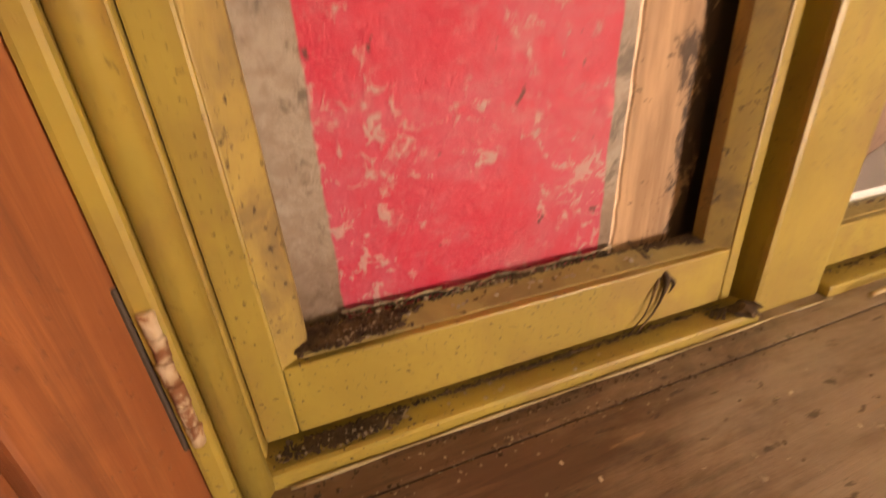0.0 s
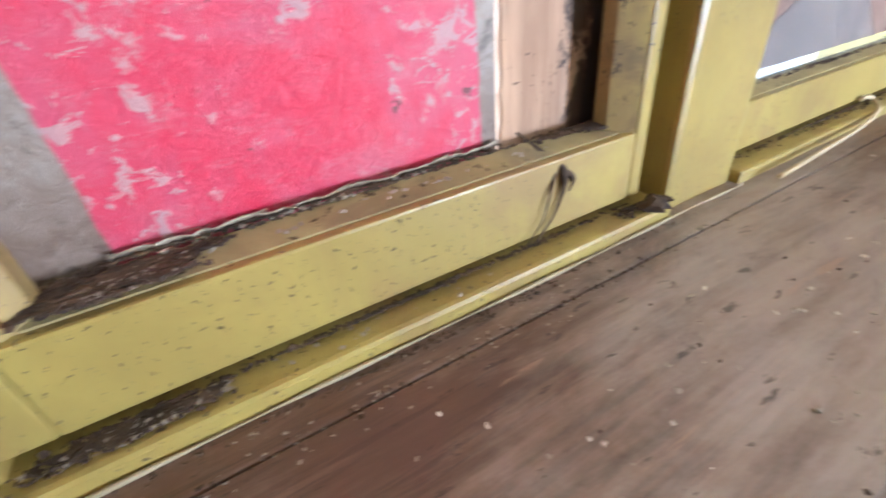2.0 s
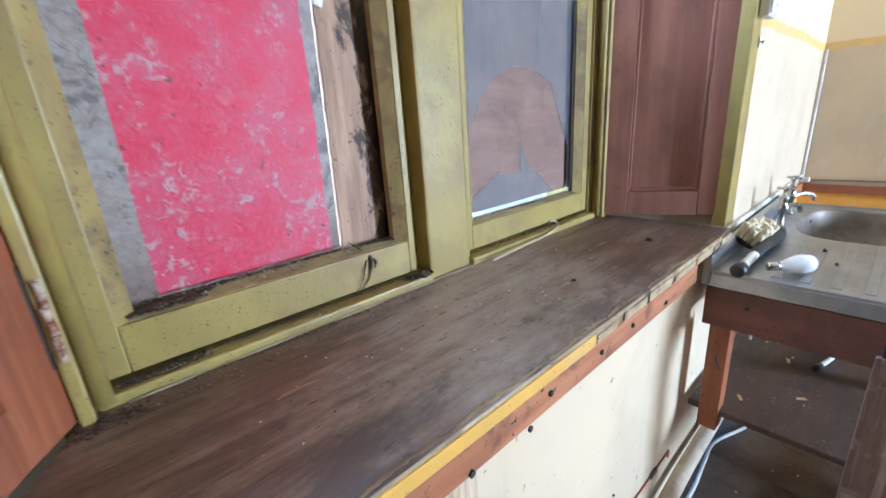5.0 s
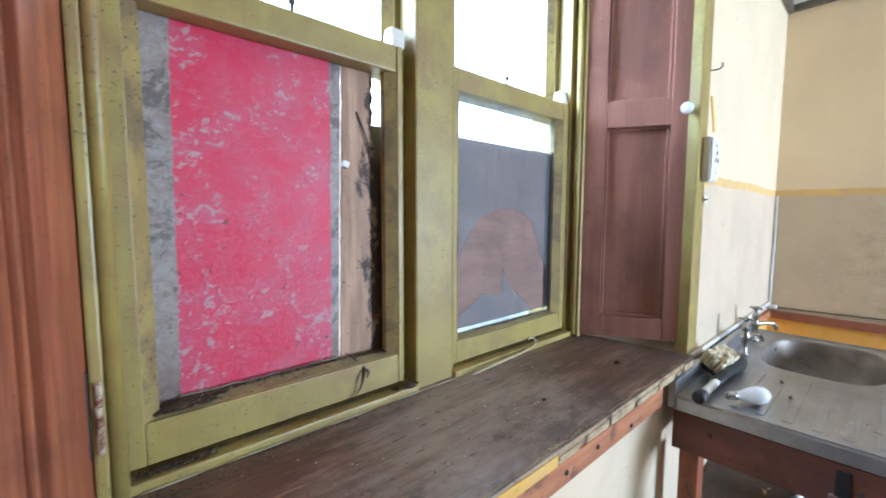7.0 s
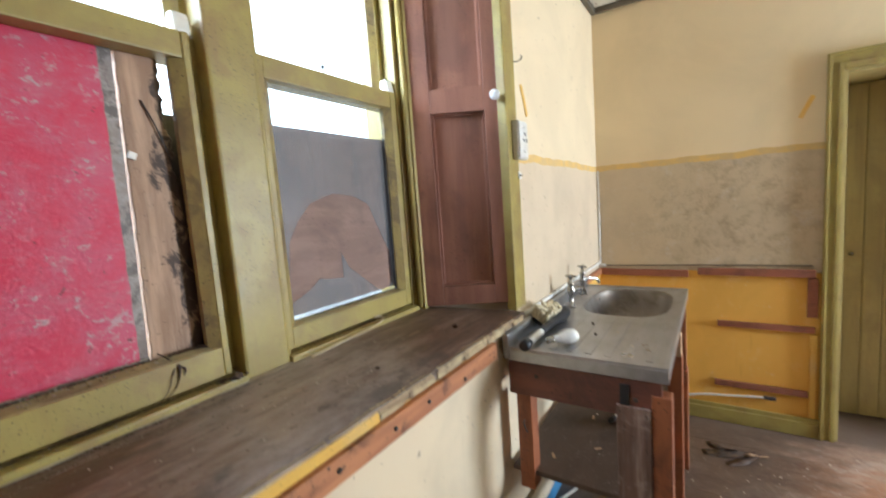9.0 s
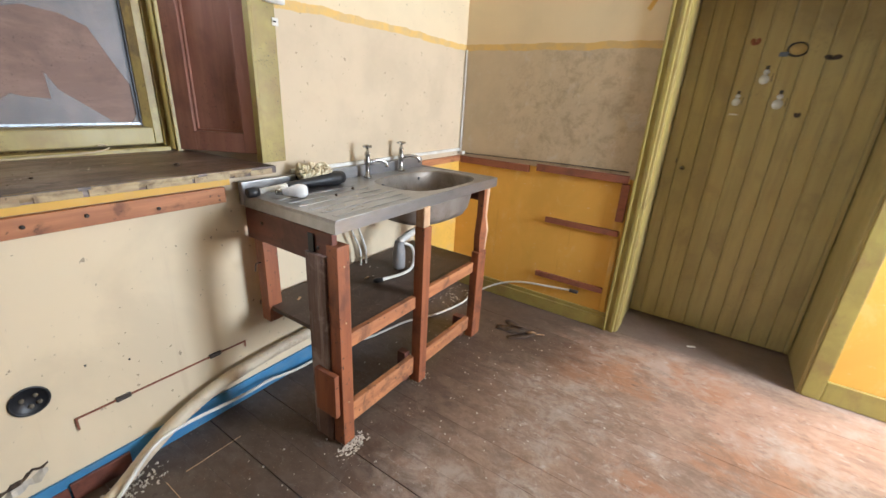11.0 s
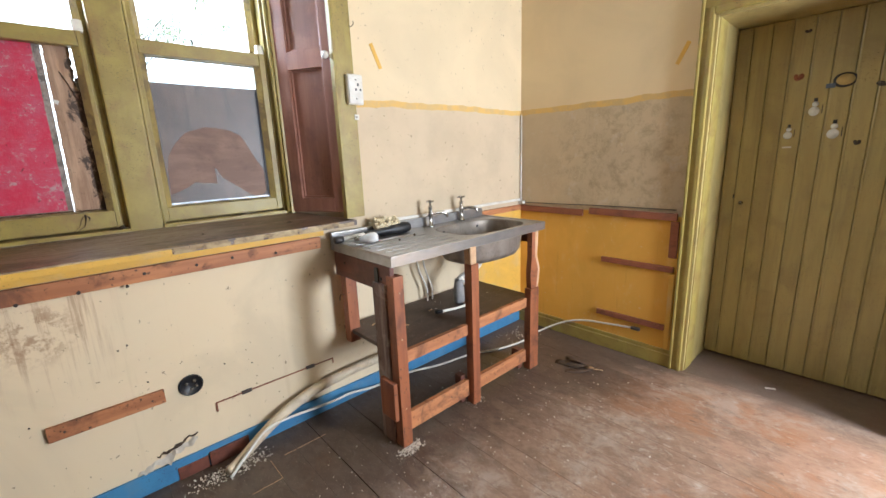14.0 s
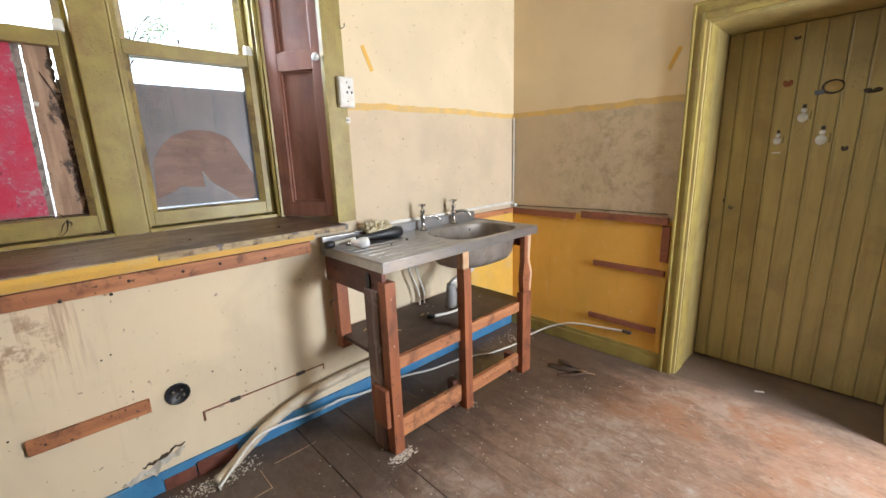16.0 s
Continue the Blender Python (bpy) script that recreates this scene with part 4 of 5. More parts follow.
# ---- door in the side wall ----
jx = 3.47
lin = structure("trim_door_frame", boxes((XE - 0.018, -1.0, 0.0, XE + 0.002, -1.0 - 0.055, 2.085), bev=0.003), M_GREEN, "olive painted moulded door surround", "trim")
def arch(y0, y1, x, z):
    return boxes((x, min(y0, y1), 0.0, XE - 0.001, max(y0, y1), z), bev=0.004)
part("architrave_step", arch(-1.000, -1.014, XE - 0.034, 2.085), M_GREEN, lin)
part("architrave_step", arch(-1.040, -1.062, XE - 0.028, 2.03), M_GREEN, lin)
part("architrave_right", boxes((XE - 0.022, -2.065, 0.0, XE - 0.001, -1.985, 2.085), bev=0.005), M_GREEN, lin)
part("architrave_head", boxes((XE - 0.020, -2.065, 2.03, XE - 0.001, -1.0, 2.085), bev=0.004), M_GREEN, lin)
part("architrave_head", boxes((XE - 0.035, -2.065, 2.072, XE - 0.001, -1.0, 2.087), bev=0.004), M_GREEN, lin)
part("architrave_head", boxes((XE - 0.029, -1.985, 1.998, XE - 0.001, -1.062, 2.03), bev=0.005), M_GREEN, lin)
part("jamb_lining", boxes((XE - 0.006, -1.078, 0.0, jx + 0.06, -1.058, 1.998), bev=0.002), M_DOOR, lin)
part("jamb_panel", boxes((XE + 0.012, -1.083, 0.0, XE + 0.14, -1.076, 1.99), bev=0.003), M_GREEN, lin)
part("jamb_lining", boxes((XE - 0.006, -1.992, 0.0, jx + 0.06, -1.972, 1.998), bev=0.002), M_DOOR, lin)
part("head_lining", boxes((XE - 0.006, -1.972, 1.982, jx + 0.06, -1.078, 2.0), bev=0.002), M_DOOR, lin)
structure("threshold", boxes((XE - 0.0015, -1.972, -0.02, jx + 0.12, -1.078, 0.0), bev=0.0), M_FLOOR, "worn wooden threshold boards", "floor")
door = structure("door_1", boxes((jx + 0.018, -1.968, 0.012, jx + 0.04, -1.082, 1.978), bev=0), M_DOOR, "closed olive painted boarded door with stickers", "door")
pw = 0.0878
cuts = [-1.082] + [-1.1515 - i * pw for i in range(10) if -1.1515 - i * pw > -1.95] + [-1.968]
for ya, yb in zip(cuts, cuts[1:]):
    part("plank", boxes((jx, yb + 0.0012, 0.012, jx + 0.018, ya - 0.0012, 1.978), bev=0.004), M_DOOR, door)
    part("bead", boxes((jx - 0.0015, ya - 0.0125, 0.014, jx + 0.006, ya - 0.0055, 1.976), bev=0.0025), M_DOOR, door)
bm = bmesh.new()
lathe(bm, [(0.013, 0), (0.013, 0.002), (0.006, 0.003), (0.005, 0.010), (0.009, 0.014), (0.008, 0.02), (0.001, 0.022)], along((jx, -1.187, 1.004), (0, -1.187, 1.004)), 14)
part("key_knob", bm, M_CHROME, door, "small brass key knob")
part("keyhole", boxes((jx - 0.002, -1.150, 1.03, jx + 0.001, -1.143, 1.055), bev=0.001), M_BLACK, door)


def disc(bm, y, z, ry, rz, d=0.0015, n=18):
    lathe(bm, [(1, 0), (0.97, d)], Matrix.Translation((jx - 0.0002, y, z)) @ Matrix(((0, 0, -1, 0), (0, ry, 0, 0), (rz, 0, 0, 0), (0, 0, 0, 1))), n)
    return bm


for y, z, s in ((-1.456, 1.515, 1.0), (-1.362, 1.396, 0.85), (-1.544, 1.396, 1.05)):
    st = thing("door_sticker", (jx, y, z - 0.03), "small white round-bodied sticker with a dark cap on the door", "sticker", "door stickers")
    part("body", disc(bmesh.new(), y, z - 0.012 * s, 0.023 * s, 0.024 * s), M_STICKER, st)
    part("head", disc(bmesh.new(), y - 0.002, z + 0.024 * s, 0.014 * s, 0.013 * s), M_STICKER, st)
    part("cap", boxes((jx - 0.0022, y - 0.010 * s, z + 0.036 * s, jx, y + 0.006 * s, z + 0.055 * s), bev=0.0005), M_BLACK, st)
    part("arm", boxes((jx - 0.002, y - 0.034 * s, z - 0.025 * s, jx, y - 0.030 * s, z + 0.02 * s), bev=0.0005), M_DARK, st)
st = thing("door_sticker", (jx, -1.54, 1.6), "oval amber sticker with a dark rim on the door", "sticker", "door stickers")
part("rim", disc(bmesh.new(), -1.557, 1.645, 0.046, 0.036, 0.0012), M_BLACK, st)
part("face", disc(bmesh.new(), -1.559, 1.646, 0.036, 0.027, 0.0024), M_CLIP, st)
part("tail", boxes((jx - 0.0022, -1.525, 1.612, jx, -1.488, 1.634), bev=0.0005), plain("grey_blue_sticker", (0.12, 0.15, 0.2), 0.5), st)
for y, z, w, h, mt, lab in ((-1.372, 1.682, 0.045, 0.03, M_STICKER_RED, "small torn rust-red sticker on the door"), (-1.639, 1.335, 0.03, 0.022, M_DARK, "small dark torn sticker on the door"),
                            (-1.700, 1.608, 0.07, 0.022, M_DARK, "dark long torn sticker on the door"), (-1.385, 1.905, 0.03, 0.014, M_DARK, "small dark mark on the door")):
    bm = bmesh.new()
    for dy, dz, ry, rz in ((-0.28, 0.12, 0.26, 0.55), (0.22, 0.18, 0.24, 0.45), (0.02, -0.25, 0.34, 0.30)):
        disc(bm, y + dy * w, z + dz * h, ry * w, rz * h, 0.0015, 7)
    single("door_sticker", bm, mt, lab, "sticker", "door stickers")
single("door_label", boxes((jx - 0.0012, -1.385, 1.318, jx, -1.345, 1.326), bev=0), M_WHITE, "narrow pale strip of tape on the door", "tape")

# ---- wooden battens and leftovers on the walls ----
def batten(x0, y0, z0, x1, y1, z1, material, label):
    t = thing("wall_batten", ((x0 + x1) / 2, (y0 + y1) / 2, z0), label, "batten", "wall battens")
    part("strip", boxes((x0, y0, z0, x1, y1, z1), bev=0.003), material, t)
    return t


E0 = XE - 0.001
batten(E0 - 0.02, -0.375, 0.908, E0, YN - 0.02, 0.952, M_BATTEN, "short dark brown wooden batten along the dado")
batten(E0 - 0.024, -0.972, 0.925, E0, -0.425, 0.968, M_BATTEN, "dark brown wooden batten along the dado")
batten(E0 - 0.018, -0.975, 0.610, E0, -0.525, 0.645, M_BATTEN, "brown wooden batten nailed to the mustard wall")
batten(E0 - 0.018, -0.95, 0.232, E0, -0.51, 0.268, M_BATTEN, "brown wooden batten low on the mustard wall")
batten(E0 - 0.016, -0.985, 0.70, E0, -0.94, 0.92, M_BATTEN, "short upright brown batten beside the door surround")
batten(E0 - 0.012, -0.985, 0.11, E0, -0.955, 0.60, M_MUSTARD, "upright mustard painted strip beside the door surround")
batten(2.60, YN - 0.02, 0.915, E0 - 0.021, YN - 0.001, 0.955, M_RAW, "brown wooden batten behind the sink")
t = batten(0.282, YN - 0.018, 0.383, 0.645, YN - 0.001, 0.441, M_RAW, "orange-brown wooden batten screwed to the wall")
for x in (0.33, 0.60):
    bm = bmesh.new()
    lathe(bm, [(0.004, 0), (0.0035, 0.002), (0.001, 0.0025)], along((x, YN - 0.018, 0.41), (x, -3, 0.41)), 8)
    part("screw", bm, M_DARK, t)
# mustard paint on the window wall beside the corner
structure("trim_mustard_patch", boxes((2.6, YN - 0.004, 0.09, XE - 0.002, YN - 0.0005, 0.915), bev=0), M_MUSTARD, "mustard painted piece of wall by the corner", "trim")
bm = bmesh.new()
lathe(bm, [(0.047, 0.0), (0.048, 0.004), (0.044, 0.006), (0.040, 0.004), (0.038, -0.002), (0.001, -0.002)], along((0.743, YN - 0.001, 0.415), (0.743, -3, 0.415)), 28)
ob = thing("wall_outlet", (0.743, YN, 0.37), "round black empty outlet box in the wall", "outlet")
part("ring", bm, M_BLACK, ob)
for dx, dz in ((0.015, 0.014), (-0.016, 0.01), (0.0, -0.018), (0.02, -0.012)):
    bm = bmesh.new()
    lathe(bm, [(0.007, 0), (0.006, 0.006), (0.002, 0.007)], along((0.743 + dx, YN - 0.001, 0.415 + dz), (0.743 + dx, -3, 0.415 + dz)), 10)
    part("terminal", bm, M_CORNICE, ob)
strip = thing("metal_strip", (1.1, YN, 0.285), "thin bent rusty metal strip on the wall", "metal strip")
part("long_side", boxes((0.826, YN - 0.006, 0.284, 1.408, YN - 0.001, 0.290), bev=0.001), M_BATTEN, strip)
part("short_side", boxes((0.822, YN - 0.006, 0.243, 0.829, YN - 0.001, 0.290), bev=0.001), M_BATTEN, strip)
part("short_side", boxes((1.404, YN - 0.006, 0.26, 1.410, YN - 0.001, 0.290), bev=0.001), M_BATTEN, strip)
for x in (0.935, 1.255):
    part("clip", boxes((x, YN - 0.010, 0.280, x + 0.045, YN - 0.001, 0.297), bev=0.002), M_DARK, strip)
for n_, y, z, a in ((0, -0.922, 1.843, 26),):
    bm = bmesh.new()
    box(bm, -0.003, -0.011, -0.06, 0.0, 0.011, 0.06, 0.0008, pose(E0, y, z, a, 0, 0))
    single("tape_strip", bm, M_MUSTARD, "short slanting strip of old mustard tape on the wall", "tape", "tape strips")
bm = bmesh.new()
box(bm, -0.011, -0.003, -0.065, 0.011, 0.0, 0.065, 0.0008, pose(1.828, YN - 0.0005, 1.875, 0, -24, 0))
single("tape_strip", bm, M_MUSTARD, "short slanting strip of old mustard tape on the wall", "tape", "tape strips")

# ---- sink stand ----
stand = thing("sink_stand", (2.0, -0.12, 0.0), "home-made red-brown wooden stand under the sink, worn and split", "sink stand")
leg = part("leg", boxes((1.456, -0.40, 0.0, 1.512, -0.345, 0.845), bev=0.004), M_STAND, stand)
part("side_plank", boxes((1.447, -0.343, 0.0, 1.472, -0.245, 0.80), bev=0.003), M_STAND_GREY, stand, "paint-smeared reddish plank")
part("foot_plate", boxes((1.424, -0.395, 0.155, 1.446, -0.285, 0.345), bev=0.003), M_STAND, stand)
part("side_rail", boxes((1.462, -0.372, 0.762, 1.484, 0.125, 0.884), bev=0.003), M_STAND_X, stand, "wide dark red side board")
part("leg", boxes((1.474, 0.05, 0.39, 1.536, 0.105, 0.764), bev=0.003), M_STAND, stand)
part("leg", boxes((1.943, -0.40, 0.0, 1.998, -0.348, 0.80), bev=0.004), M_STAND, stand)
part("leg_top", boxes((1.940, -0.398, 0.80, 1.985, -0.352, 0.892), bev=0.006), M_PALE, stand, "pale split wood")
part("leg", boxes((2.463, -0.395, 0.0, 2.548, -0.348, 0.535), bev=0.004), M_STAND, stand)
bm = prism([(2.478, 0), (2.53, 0), (2.545, 0.12), (2.515, 0.20), (2.512, 0.37), (2.48, 0.37), (2.482, 0.20), (2.468, 0.1)], -0.388, -0.352, 0.003)
bmesh.ops.transform(bm, matrix=Matrix(((1, 0, 0, 0), (0, 0, 1, 0), (0, 1, 0, 0.532), (0, 0, 0, 1))), verts=bm.verts)
bmesh.ops.recalc_face_normals(bm, faces=bm.faces)
part("leg_top", bm, M_STAND, stand)
bm = prism([(2.531, 0), (2.55, 0), (2.566, 0.12), (2.536, 0.20), (2.548, 0.37), (2.513, 0.37), (2.516, 0.20), (2.546, 0.12)], -0.386, -0.356, 0.002)
bmesh.ops.transform(bm, matrix=Matrix(((1, 0, 0, 0), (0, 0, 1, 0), (0, 1, 0, 0.532), (0, 0, 0, 1))), verts=bm.verts)
bmesh.ops.recalc_face_normals(bm, faces=bm.faces)
part("split_face", bm, M_PALE, stand, "pale split wood")
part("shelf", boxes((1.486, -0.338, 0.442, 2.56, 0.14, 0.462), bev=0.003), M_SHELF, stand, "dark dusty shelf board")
part("shelf_edge", boxes((1.513, -0.366, 0.405, 1.942, -0.340, 0.466), bev=0.003), M_RAW, stand, "raw orange wood edge")
part("shelf_edge", boxes((1.999, -0.366, 0.415, 2.462, -0.340, 0.474), bev=0.003), M_RAW, stand, "raw orange wood edge")
part("low_rail", boxes((1.513, -0.366, 0.046, 1.942, -0.340, 0.142), bev=0.003), M_RAW, stand)
part("low_rail", boxes((1.999, -0.364, 0.050, 2.462, -0.338, 0.128), bev=0.003), M_RAW, stand)
part("block", boxes((1.905, -0.339, 0.0, 1.942, -0.29, 0.165), bev=0.004), M_STAND_X, stand)
part("block", boxes((2.42, -0.337, 0.0, 2.462, -0.28, 0.130), bev=0.004), M_STAND_X, stand)
part("back_rail", boxes((1.486, 0.085, 0.80, 2.56, 0.108, 0.884), bev=0.003), M_STAND_X, stand)
part("cross_rail", boxes((2.568, -0.345, 0.80, 2.588, 0.085, 0.884), bev=0.003), M_STAND_X, stand)
for z in (0.77, 0.55, 0.2):
    bm = bmesh.new()
    lathe(bm, [(0.004, 0), (0.0035, 0.002), (0.001, 0.0025)], along((1.485, -0.40, z), (1.485, -3, z)), 8)
    part("screw", bm, M_PALE, stand)

for y, z in ((-0.30, 0.82), (0.02, 0.84)):
    bm = bmesh.new()
    lathe(bm, [(0.007, 0), (0.0065, 0.003), (0.002, 0.004)], along((1.462, y, z), (0, y, z)), 10)
    part("screw", bm, M_DARK, stand)
part("dark_cleat", boxes((1.4555, -0.283, 0.772, 1.4615, -0.255, 0.868), bev=0.001), M_BLACK, stand, "black strap on the end board")
bm = bmesh.new()
tube(bm, [(1.473, 0.075, 0.66), (1.452, 0.072, 0.662), (1.440, 0.064, 0.655), (1.432, 0.052, 0.640)], 0.0025, 8)
part("bent_nail", bm, M_DARK, stand)

# ---- sink top ----
sink = thing("kitchen_sink", (2.03, -0.13, 0.885), "dull dirty steel sink top with ribbed drainer and deep bowl", "sink")
SX0, SX1, SY0, SY1, SZ = 1.462, 2.602, -0.392, 0.122, 0.932
BC, BH = (2.283, -0.155), (0.276, 0.188)


def super_loop(n, cx, cy, hx, hy, z, e):
    out = []
    for i in range(n):
        a = 2 * math.pi * i / n
        c, s = math.cos(a), math.sin(a)
        out.append(Vector((cx + hx * math.copysign(abs(c) ** (2 / e), c), cy + hy * math.copysign(abs(s) ** (2 / e), s), z)))
    return out


def sink_top():
    bm = bmesh.new()
    n = 64
    inner = super_loop(n, *BC, *BH, SZ - 0.003, 3.2)
    outer = []
    for p in inner:
        dx, dy = p.x - BC[0], p.y - BC[1]
        k = min(((SX1 if dx > 0 else SX0) - BC[0]) / dx if abs(dx) > 1e-6 else 99, ((SY1 if dy > 0 else SY0) - BC[1]) / dy if abs(dy) > 1e-6 else 99)
        outer.append(Vector((BC[0] + dx * k, BC[1] + dy * k, SZ)))
    for cx, cy in ((SX0, SY0), (SX0, SY1), (SX1, SY0), (SX1, SY1)):
        i = min(range(n), key=lambda j: (outer[j].x - cx) ** 2 + (outer[j].y - cy) ** 2)
        outer[i].x, outer[i].y = cx, cy
    mid = [a.lerp(b, 0.05) + Vector((0, 0, 0.0015)) for a, b in zip(inner, outer)]
    rim = [Vector((p.x + (0.003 if p.x > 2 else -0.003) * (abs(p.x - SX1) < 1e-4 or abs(p.x - SX0) < 1e-4), p.y, SZ - 0.006)) for p in outer]
    drop = [Vector((p.x, p.y, SZ - 0.044)) for p in rim]
    ring_loft(bm, [inner, mid, outer, rim, drop], caps=False)
    return bm


top = part("drainer", sink_top(), M_STEEL, sink)
for f in top.data.polygons:
    f.use_smooth = False
solid = top.modifiers.new("sheet", "SOLIDIFY")
solid.thickness, solid.offset = 0.0016, -1
bm = bmesh.new()
ring_loft(bm, [super_loop(48, *BC, BH[0] * a, BH[1] * a, SZ - d, e) for a, d, e in
               ((1.0, 0.003, 3.2), (0.985, 0.012, 3.2), (0.95, 0.08, 3.2), (0.91, 0.15, 3.0), (0.84, 0.178, 2.8), (0.6, 0.188, 2.4), (0.16, 0.194, 2), (0.03, 0.195, 2), (0.001, 0.195, 2))], caps=False)
drain = bmesh.new()
lathe(drain, [(0.034, 0.0), (0.036, 0.003), (0.028, 0.004), (0.024, 0.001), (0.001, 0.001)], pose(BC[0], BC[1], SZ - 0.195), 20)
part("drain", drain, M_CHROME, sink)
bowl = part("bowl", bm, M_BOWL, sink, "grimy deep bowl")
solid = bowl.modifiers.new("sheet", "SOLIDIFY")
solid.thickness, solid.offset = 0.0016, 1
for i in range(6):
    y = -0.335 + i * 0.062
    bm = bmesh.new()
    box(bm, 1.505, y - 0.011, SZ - 0.001, 1.955 - 0.02 * abs(i - 2), y + 0.011, SZ + 0.0028, 0.0025)
    part("drainer_rib", bm, M_STEEL, sink)
part("rim", boxes((SX0, SY0 - 0.002, SZ - 0.002, SX1, SY0 + 0.012, SZ + 0.005), (SX1 - 0.012, SY0, SZ - 0.002, SX1 + 0.002, SY1, SZ + 0.005),
                  (SX0 - 0.002, SY0, SZ - 0.002, SX0 + 0.012, SY1, SZ + 0.005), bev=0.003), M_STEEL, sink)
part("upstand", boxes((SX0 - 0.01, SY1 - 0.006, SZ - 0.04, SX1, SY1 + 0.018, 0.985), bev=0.006), M_STEEL, sink)
for x, y in ((2.14, 0.022), (2.44, 0.022)):
    bm = bmesh.new()
    lathe(bm, [(0.009, 0), (0.009, 0.003), (0.002, 0.004)], along((x, y - 0.004, 0.89), (x, -2, 0.89)), 12)
    part("overflow_hole", bm, M_BLACK, sink)
structure("trim_sink_seal", boxes((1.70, YN - 0.014, 0.985, XE - 0.02, YN - 0.002, 1.003), bev=0.004), M_WHITE, "dirty white sealing strip behind the sink", "trim")


def tap(x, y, turn):
    t = thing("tap", (x, y, SZ), "old chrome pillar tap with a cross handle", "tap", "taps on the sink")
    m = pose(x, y, SZ, 0, 0, turn)
    bm = bmesh.new()
    lathe(bm, [(0.021, 0), (0.021, 0.006), (0.013, 0.012), (0.011, 0.05), (0.0125, 0.062), (0.016, 0.07), (0.017, 0.085), (0.012, 0.095), (0.012, 0.108), (0.015, 0.112),
               (0.013, 0.122), (0.007, 0.128), (0.006, 0.148), (0.001, 0.149)], m, 20)
    part("body", bm, M_CHROME, t)
    bm = bmesh.new()
    tube(bm, [m @ Vector(p) for p in ((0.008, 0, 0.076), (0.045, 0, 0.082), (0.085, 0, 0.078), (0.103, 0, 0.062), (0.106, 0, 0.048))], lambda u: 0.010 - 0.002 * u, 12)
    part("spout", bm, M_CHROME, t)
    bm = bmesh.new()
    for a in (20, 110):
        d = Vector((math.cos(radians(a)), math.sin(radians(a)), 0)) * 0.027
        c = Vector((0, 0, 0.152))
        lathe(bm, [(0.003, 0), (0.0055, 0.004), (0.0042, 0.02), (0.005, 0.027), (0.0042, 0.034), (0.0055, 0.05), (0.003, 0.054)], m @ along(c - d, c + d), 10)
    lathe(bm, [(0.009, 0.144), (0.010, 0.150), (0.009, 0.159), (0.002, 0.161)], m, 14)
    part("handle", bm, M_CHROME, t)
    return t


tap(2.085, 0.068, -22)
tap(2.365, 0.086, -38)
# ---- things on the drainer ----
brush = thing("washing_brush", (1.7, 0.03, SZ), "long-handled black brush with cream bristles lying on the drainer", "brush")
e0, e1, e2, e3 = Vector((1.432, 0.05, 0.956)), Vector((1.475, 0.049, 0.956)), Vector((1.60, 0.046, 0.960)), Vector((1.90, 0.045, 0.962))
bm = bmesh.new()
lathe(bm, [(0.012, 0), (0.019, 0.004), (0.0195, 0.03), (0.017, 0.046)], along(e0, e1), 16)
part("end_cap", bm, M_BLACK, brush)
bm = bmesh.new()
lathe(bm, [(0.0125, 0), (0.0125, 0.13)], along(e1, e2), 16)
part("rod", bm, M_WHITE, brush, "white metal rod")
bm = bmesh.new()
lathe(bm, [(0.013, 0), (0.0165, 0.01), (0.0175, 0.10), (0.021, 0.16), (0.029, 0.20), (0.032, 0.26), (0.027, 0.295), (0.008, 0.303)], along(e2, e3), 18)
part("grip", bm, M_BLACK, brush)
bm = bmesh.new()
box(bm, -0.07, -0.032, -0.02, 0.07, 0.032, 0.0, 0.008, pose(1.765, 0.085, 0.975, 28, 0, -8))
part("head", bm, M_BLACK, brush)
bm = bmesh.new()
rnd = random.Random(4)
for i in range(13):
    for j in range(5):
        c = pose(1.765, 0.085, 0.975, 28, 0, -8)
        u, v = -0.064 + i * 0.0107, -0.026 + j * 0.013
        tube(bm, [c @ Vector((u, v, -0.002)), c @ Vector((u + rnd.uniform(-0.004, 0.004), v + rnd.uniform(-0.004, 0.004), 0.018)),
                  c @ Vector((u + rnd.uniform(-0.012, 0.012), v + rnd.uniform(-0.01, 0.01), 0.044 + rnd.uniform(-0.006, 0.006)))], 0.0075, 6, 2)
part("bristles", bm, M_BRISTLE, brush)
bulb = thing("light_bulb", (1.57, -0.06, SZ), "white pearl light bulb lying on the drainer", "light bulb")
b0, b1 = Vector((1.535, -0.022, 0.958)), Vector((1.605, -0.10, 0.966))
bm = bmesh.new()
lathe(bm, [(0.012, 0.0), (0.014, 0.012), (0.02, 0.03), (0.026, 0.048), (0.0275, 0.062), (0.025, 0.08), (0.017, 0.091), (0.001, 0.094)], along(b0, b1), 20)
part("glass", bm, M_PORCELAIN, bulb)
bm = bmesh.new()
lathe(bm, [(0.004, -0.028), (0.0105, -0.026), (0.0115, -0.02), (0.011, -0.012), (0.0118, -0.006), (0.0125, 0.002)], along(b0, b1), 16)
part("cap", bm, M_CHROME, bulb)
rnd = random.Random(9)
